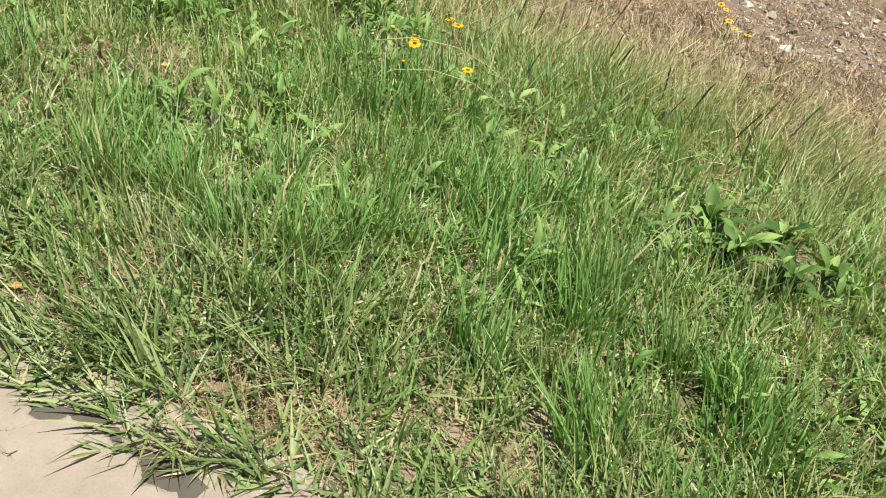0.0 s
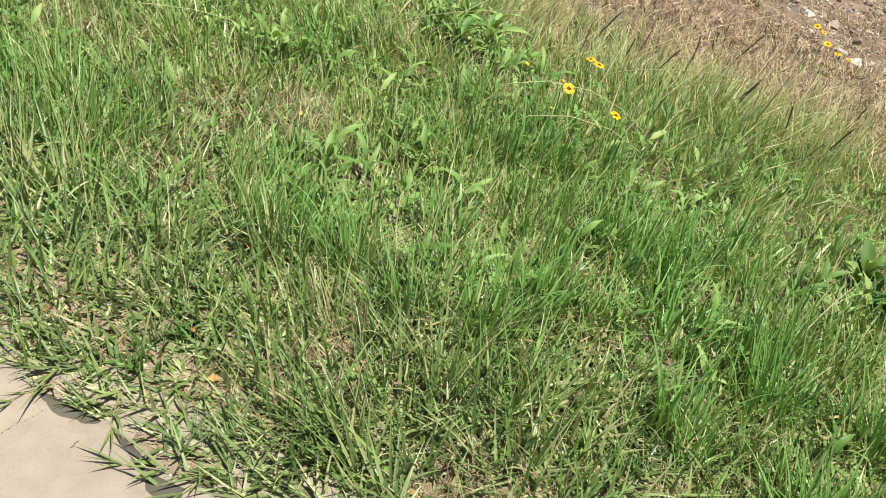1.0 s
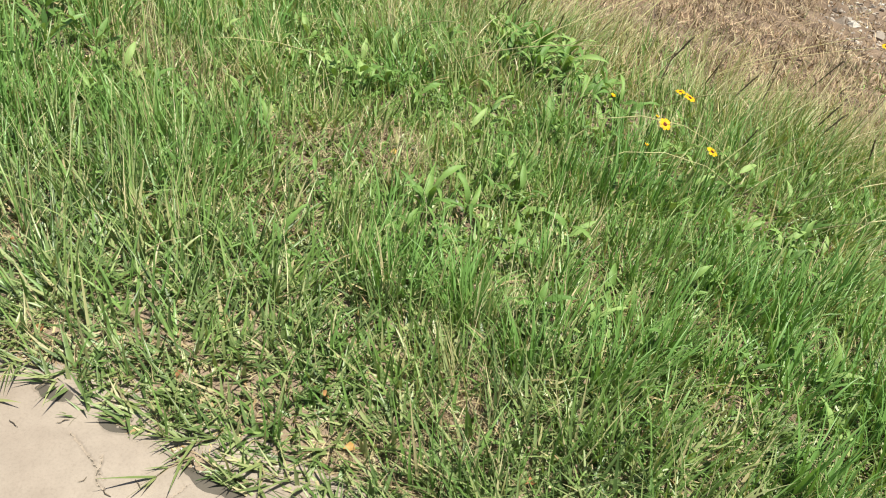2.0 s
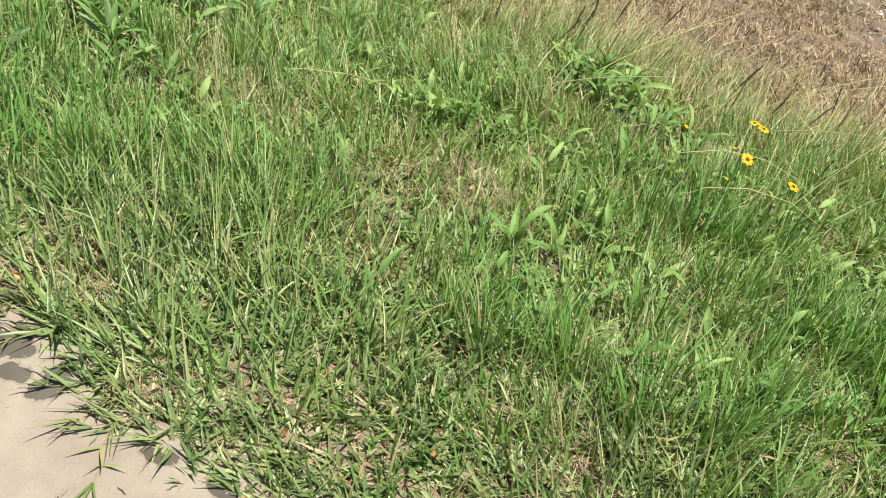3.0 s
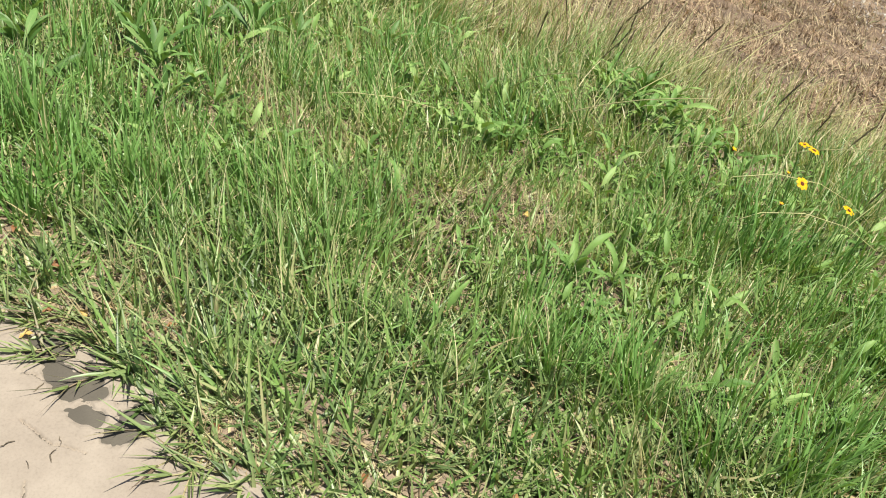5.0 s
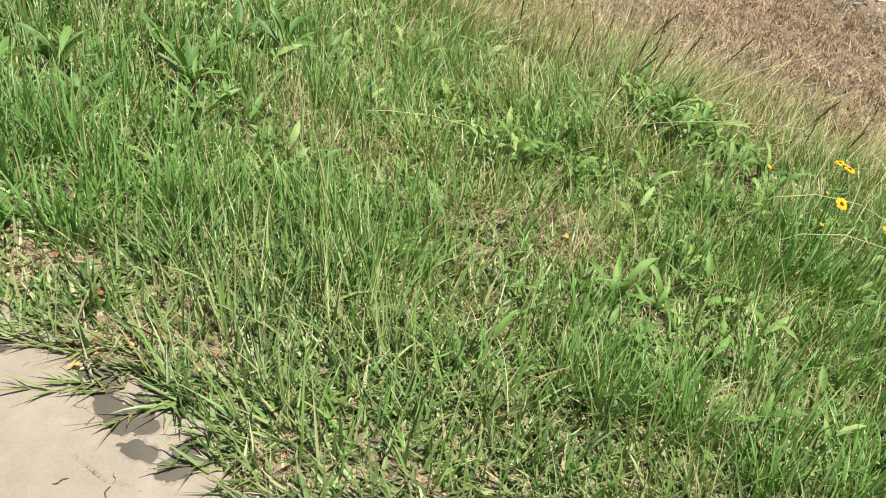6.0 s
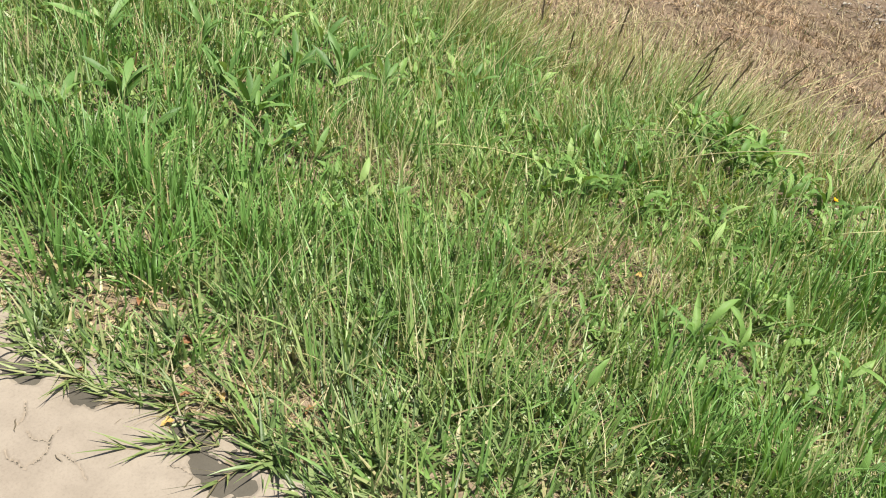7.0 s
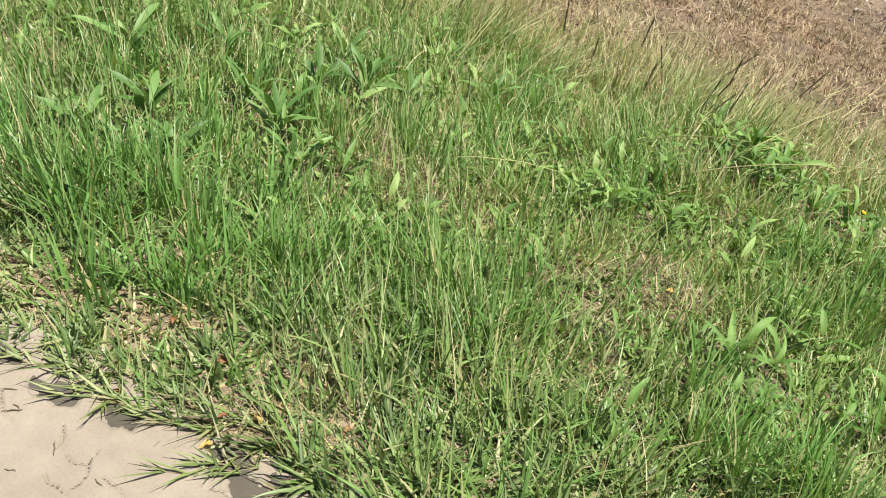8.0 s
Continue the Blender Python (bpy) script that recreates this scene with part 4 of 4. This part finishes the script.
def build_stones():
    r = np.random.default_rng(707)
    kinds = [stone_mesh(k) for k in range(8)]

    def lay(x, y, s, label, group):
        ob = new("stone", kinds[int(r.integers(0, 8))])
        ob.matrix_basis = pose(x, y, gz1(x, y) + s * 0.25, r.uniform(-20, 20), r.uniform(-20, 20), r.uniform(0, 360)) @ Matrix.Diagonal((s, s, s, 1))
        tagged(ob, label, "stone", group)
    for k in range(280):
        y = r.uniform(-2.4, 2.6)
        x = float(gravel_line(y)) + 3.2 * r.uniform() ** 0.9
        lay(x, y, r.uniform(0.015, 0.055) * (1.9 if r.uniform() < 0.14 else 1), "pale grey angular stone on the gravelly slope", "gravel stones")
    # fine gravel round them
    pieces = []
    hull = [(np.array([v.co[:] for v in k.vertices]), np.array([list(p.vertices)[:3] for p in k.polygons])) for k in kinds]
    for k in range(5000):
        y = r.uniform(-2.6, 2.8)
        x = float(gravel_line(y)) - 0.5 + 4.0 * r.uniform() ** 0.8
        q = r.uniform(0.008, 0.022)
        a = r.uniform(0, 6.28)
        v, f = hull[int(r.integers(0, 8))]
        turn = np.array([[math.cos(a), -math.sin(a), 0], [math.sin(a), math.cos(a), 0], [0, 0, 1]])
        pieces.append((v @ turn.T * q + (x, y, gz1(x, y) + q * 0.3), f))
    co, f = merge(pieces)
    tagged(new("fine_gravel", mesh_from("fine_gravel", co, f, GRAVEL, False)), "fine grey gravel strewn over the slope", "gravel", kind="stuff")
    # crumbs of silt and grit along the pavement's rim
    pieces = []
    for k in range(2600):
        y = r.uniform(0.1, 3.0)
        x = float(rim(np.array([y]))[0]) + r.normal(0.03, 0.045)
        q = r.uniform(0.0012, 0.0042)
        v, f = hull[int(r.integers(0, 8))]
        pieces.append((v * q + (x, y, max(gz1(x, y), -0.012) + 0.002 + 0.3 * q), f))
    co, f = merge(pieces)
    tagged(new("grit", mesh_from("grit", co, f, GRAVEL, False)), "fine grit and crumbs along the pavement edge", "grit", kind="stuff")
    for x, y, s in ((0.133, 2.16, 0.006), (-0.03, 1.09, 0.011), (0.08, 2.1, 0.007), (0.0, 2.02, 0.006), (-0.06, 2.38, 0.007), (-0.02, 2.33, 0.008), (0.07, 1.2, 0.006), (0.1, 0.75, 0.008), (0.05, 2.5, 0.006)):
        lay(x, y, s, "small whitish pebble beside the pavement edge", "pebbles")


def build_dead_leaves():
    r = np.random.default_rng(808)
    kinds = [leaf_mesh("dead_leaf", r.uniform(0.025, 0.045), r.uniform(0.014, 0.022), (0.5, 0.9), 0.6, DEAD, 0.6, 6, 5, seed=90 + k) for k in range(5)]
    spots = [(0.22, 1.07), (0.15, 2.2), (0.1, 2.17), (0.19, 2.13), (1.27, 2.43), (1.3, 1.5), (0.26, 1.98), (0.33, 2.45), (0.3, 1.2), (0.16, 1.45), (0.09, 2.4), (0.2, 0.6), (0.36, 0.72), (0.28, 2.3), (0.12, 1.75), (0.42, 1.85)]
    for x, y in spots:
        ob = new("dead_leaf", kinds[int(r.integers(0, 5))])
        ob.matrix_basis = pose(x, y, gz1(x, y) + 0.012, r.uniform(-30, 30), r.uniform(-20, 20), r.uniform(0, 360))
        tagged(ob, "curled brown dead leaf lying on the soil", "dead leaf", "dead leaves")


def build_shreds():
    """Dark dried bits of blade and root lying on the pavement."""
    r = np.random.default_rng(919)
    kinds = []
    for k in range(6):
        n, a, p, pts = 6, 0.0, np.zeros(3), [(0, 0, 0)]
        for j in range(n):
            a += r.normal(0, 0.35)
            p = p + np.array([0.0055 * math.cos(a), 0.0055 * math.sin(a), r.uniform(-0.0005, 0.0012)])
            pts.append((p[0], p[1], max(p[2], 0)))
        co, f = tube(pts, [0.0006, 0.0012, 0.0014, 0.0014, 0.0012, 0.0009, 0.0004], 5)
        kinds.append(mesh_from("dried_shred", co, f, SHRED))
    spots = [(-0.04, 2.51), (-0.06, 2.51), (-0.01, 2.53), (-0.15, 2.41), (-0.06, 2.39), (-0.01, 2.06), (-0.06, 1.95), (-0.11, 2.0), (-0.14, 1.94), (-0.11, 1.92), (0.02, 2.15), (-0.11, 1.43), (-0.13, 1.34), (-0.07, 1.36), (-0.12, 1.37), (-0.03, 1.54), (-0.11, 0.77), (-0.02, 2.6), (-0.08, 2.28), (-0.04, 1.75), (-0.09, 1.62), (-0.05, 1.18), (-0.08, 0.98)]
    for x, y in spots:
        ob = new("dried_shred", kinds[int(r.integers(0, 6))])
        q = r.uniform(0.5, 1.0)
        ob.matrix_basis = pose(x, y, 0.0022, 0, 0, r.uniform(0, 360)) @ Matrix.Diagonal((q, q, q, 1))
        tagged(ob, "dark curled shred of dry grass on the silt", "plant shred", "dried shreds")


def build_runners():
    """Creeping grass: a thin runner on the pavement with narrow blades at its joints."""
    r = np.random.default_rng(909)
    kinds = []
    for k in range(14):
        co, f = blades(np.zeros(1), np.zeros(1), r.uniform(0.05, 0.12, 1), r.uniform(0.0045, 0.0075, 1), r.uniform(1.1, 1.42, 1), r.uniform(-0.1, 0.25, 1), np.zeros(1), 5, True, z=np.zeros(1) + 0.002, lean=(0.0, 0.0))
        kinds.append(mesh_from("blade", co, f, CRAB_SKIN))
    for x, y in CRAB:
        root = new("creeping_grass")
        root.matrix_basis = pose(x + 0.085, y - 0.05, max(gz1(x, y), -0.004) + 0.004)
        a, p, pts = r.normal(135, 28), np.zeros(3), [(0, 0, 0)]
        for j in range(int(r.integers(2, 5))):
            for side in ((-1, 1) if j else (-1, 1, 0.3)):
                b, q = a + side * r.uniform(18, 62), r.uniform(0.7, 1.15)
                part("blade", kinds[int(r.integers(0, 14))], root, "", pose(*p, r.uniform(-12, 12), 0, b) @ Matrix.Diagonal((q, q, q, 1)))
            a += r.normal(0, 16)
            step = r.uniform(0.02, 0.04)
            p = p + np.array([step * math.cos(radians(a)), step * math.sin(radians(a)), 0.0])
            pts.append(tuple(p))
        for side in (-0.5, 0.1, 0.6):
            part("blade", kinds[int(r.integers(0, 14))], root, "", pose(*p, 0, 0, a + side * r.uniform(20, 50)))
        co, f = tube(pts, [0.0016] * len(pts), 5)
        part("runner", mesh_from("runner", co, f, RUNNER), root, "thin brownish runner")
        tagged(root, "creeping olive-green grass shoot lying over the pavement edge", "grass plant", "creeping grass shoots")


CRAB = [(-0.01, 2.14), (0.02, 2.12), (0.0, 2.42), (-0.06, 1.69), (-0.07, 1.77), (0.0, 1.79), (-0.06, 1.36), (0.0, 1.35), (-0.08, 0.92), (-0.07, 1.0), (-0.05, 0.66), (0.0, 0.61), (0.0, 2.4), (0.03, 2.48), (0.01, 2.56), (0.04, 2.7), (0.02, 2.3), (0.12, 2.2), (0.06, 2.14), (0.03, 2.84), (0.06, 2.34), (0.1, 2.12), (0.07, 2.24), (0.05, 2.02), (0.09, 2.28), (0.02, 1.83), (0.0, 1.72), (0.03, 1.6), (-0.02, 1.38), (0.0, 1.25), (0.02, 1.12), (-0.03, 1.0), (-0.01, 0.88), (0.02, 0.7), (-0.02, 0.6), (0.01, 0.48), (0.08, 2.5), (0.05, 2.62), (0.09, 2.78), (0.1, 0.95), (0.12, 1.35), (0.1, 1.55)]
build_shreds()
build_runners()
build_tufts()
build_weeds()
build_seed_spikes()
build_stalks()
build_flowers()
build_stones()
build_dead_leaves()


def motions():
    """The wind: every loose plant rocks about its root, in gusts that run along the verge; a first gust dies down early."""
    for ob, m, deg, ph, first in MOVERS:
        rows = []
        for i in range(21):
            t = 0.4 * i
            gust = 0.6 + 0.4 * math.sin(0.9 * t + ph)
            a = deg * gust * math.sin(2 * math.pi * t / 1.7 + 4 * ph) - first * math.exp(-t / 0.4)
            b = 0.5 * deg * math.sin(2 * math.pi * t / 1.25 + 7 * ph)
            rows.append((t, m @ pose(0, 0, 0, a, b, 0)))
        walk(ob, rows)


motions()
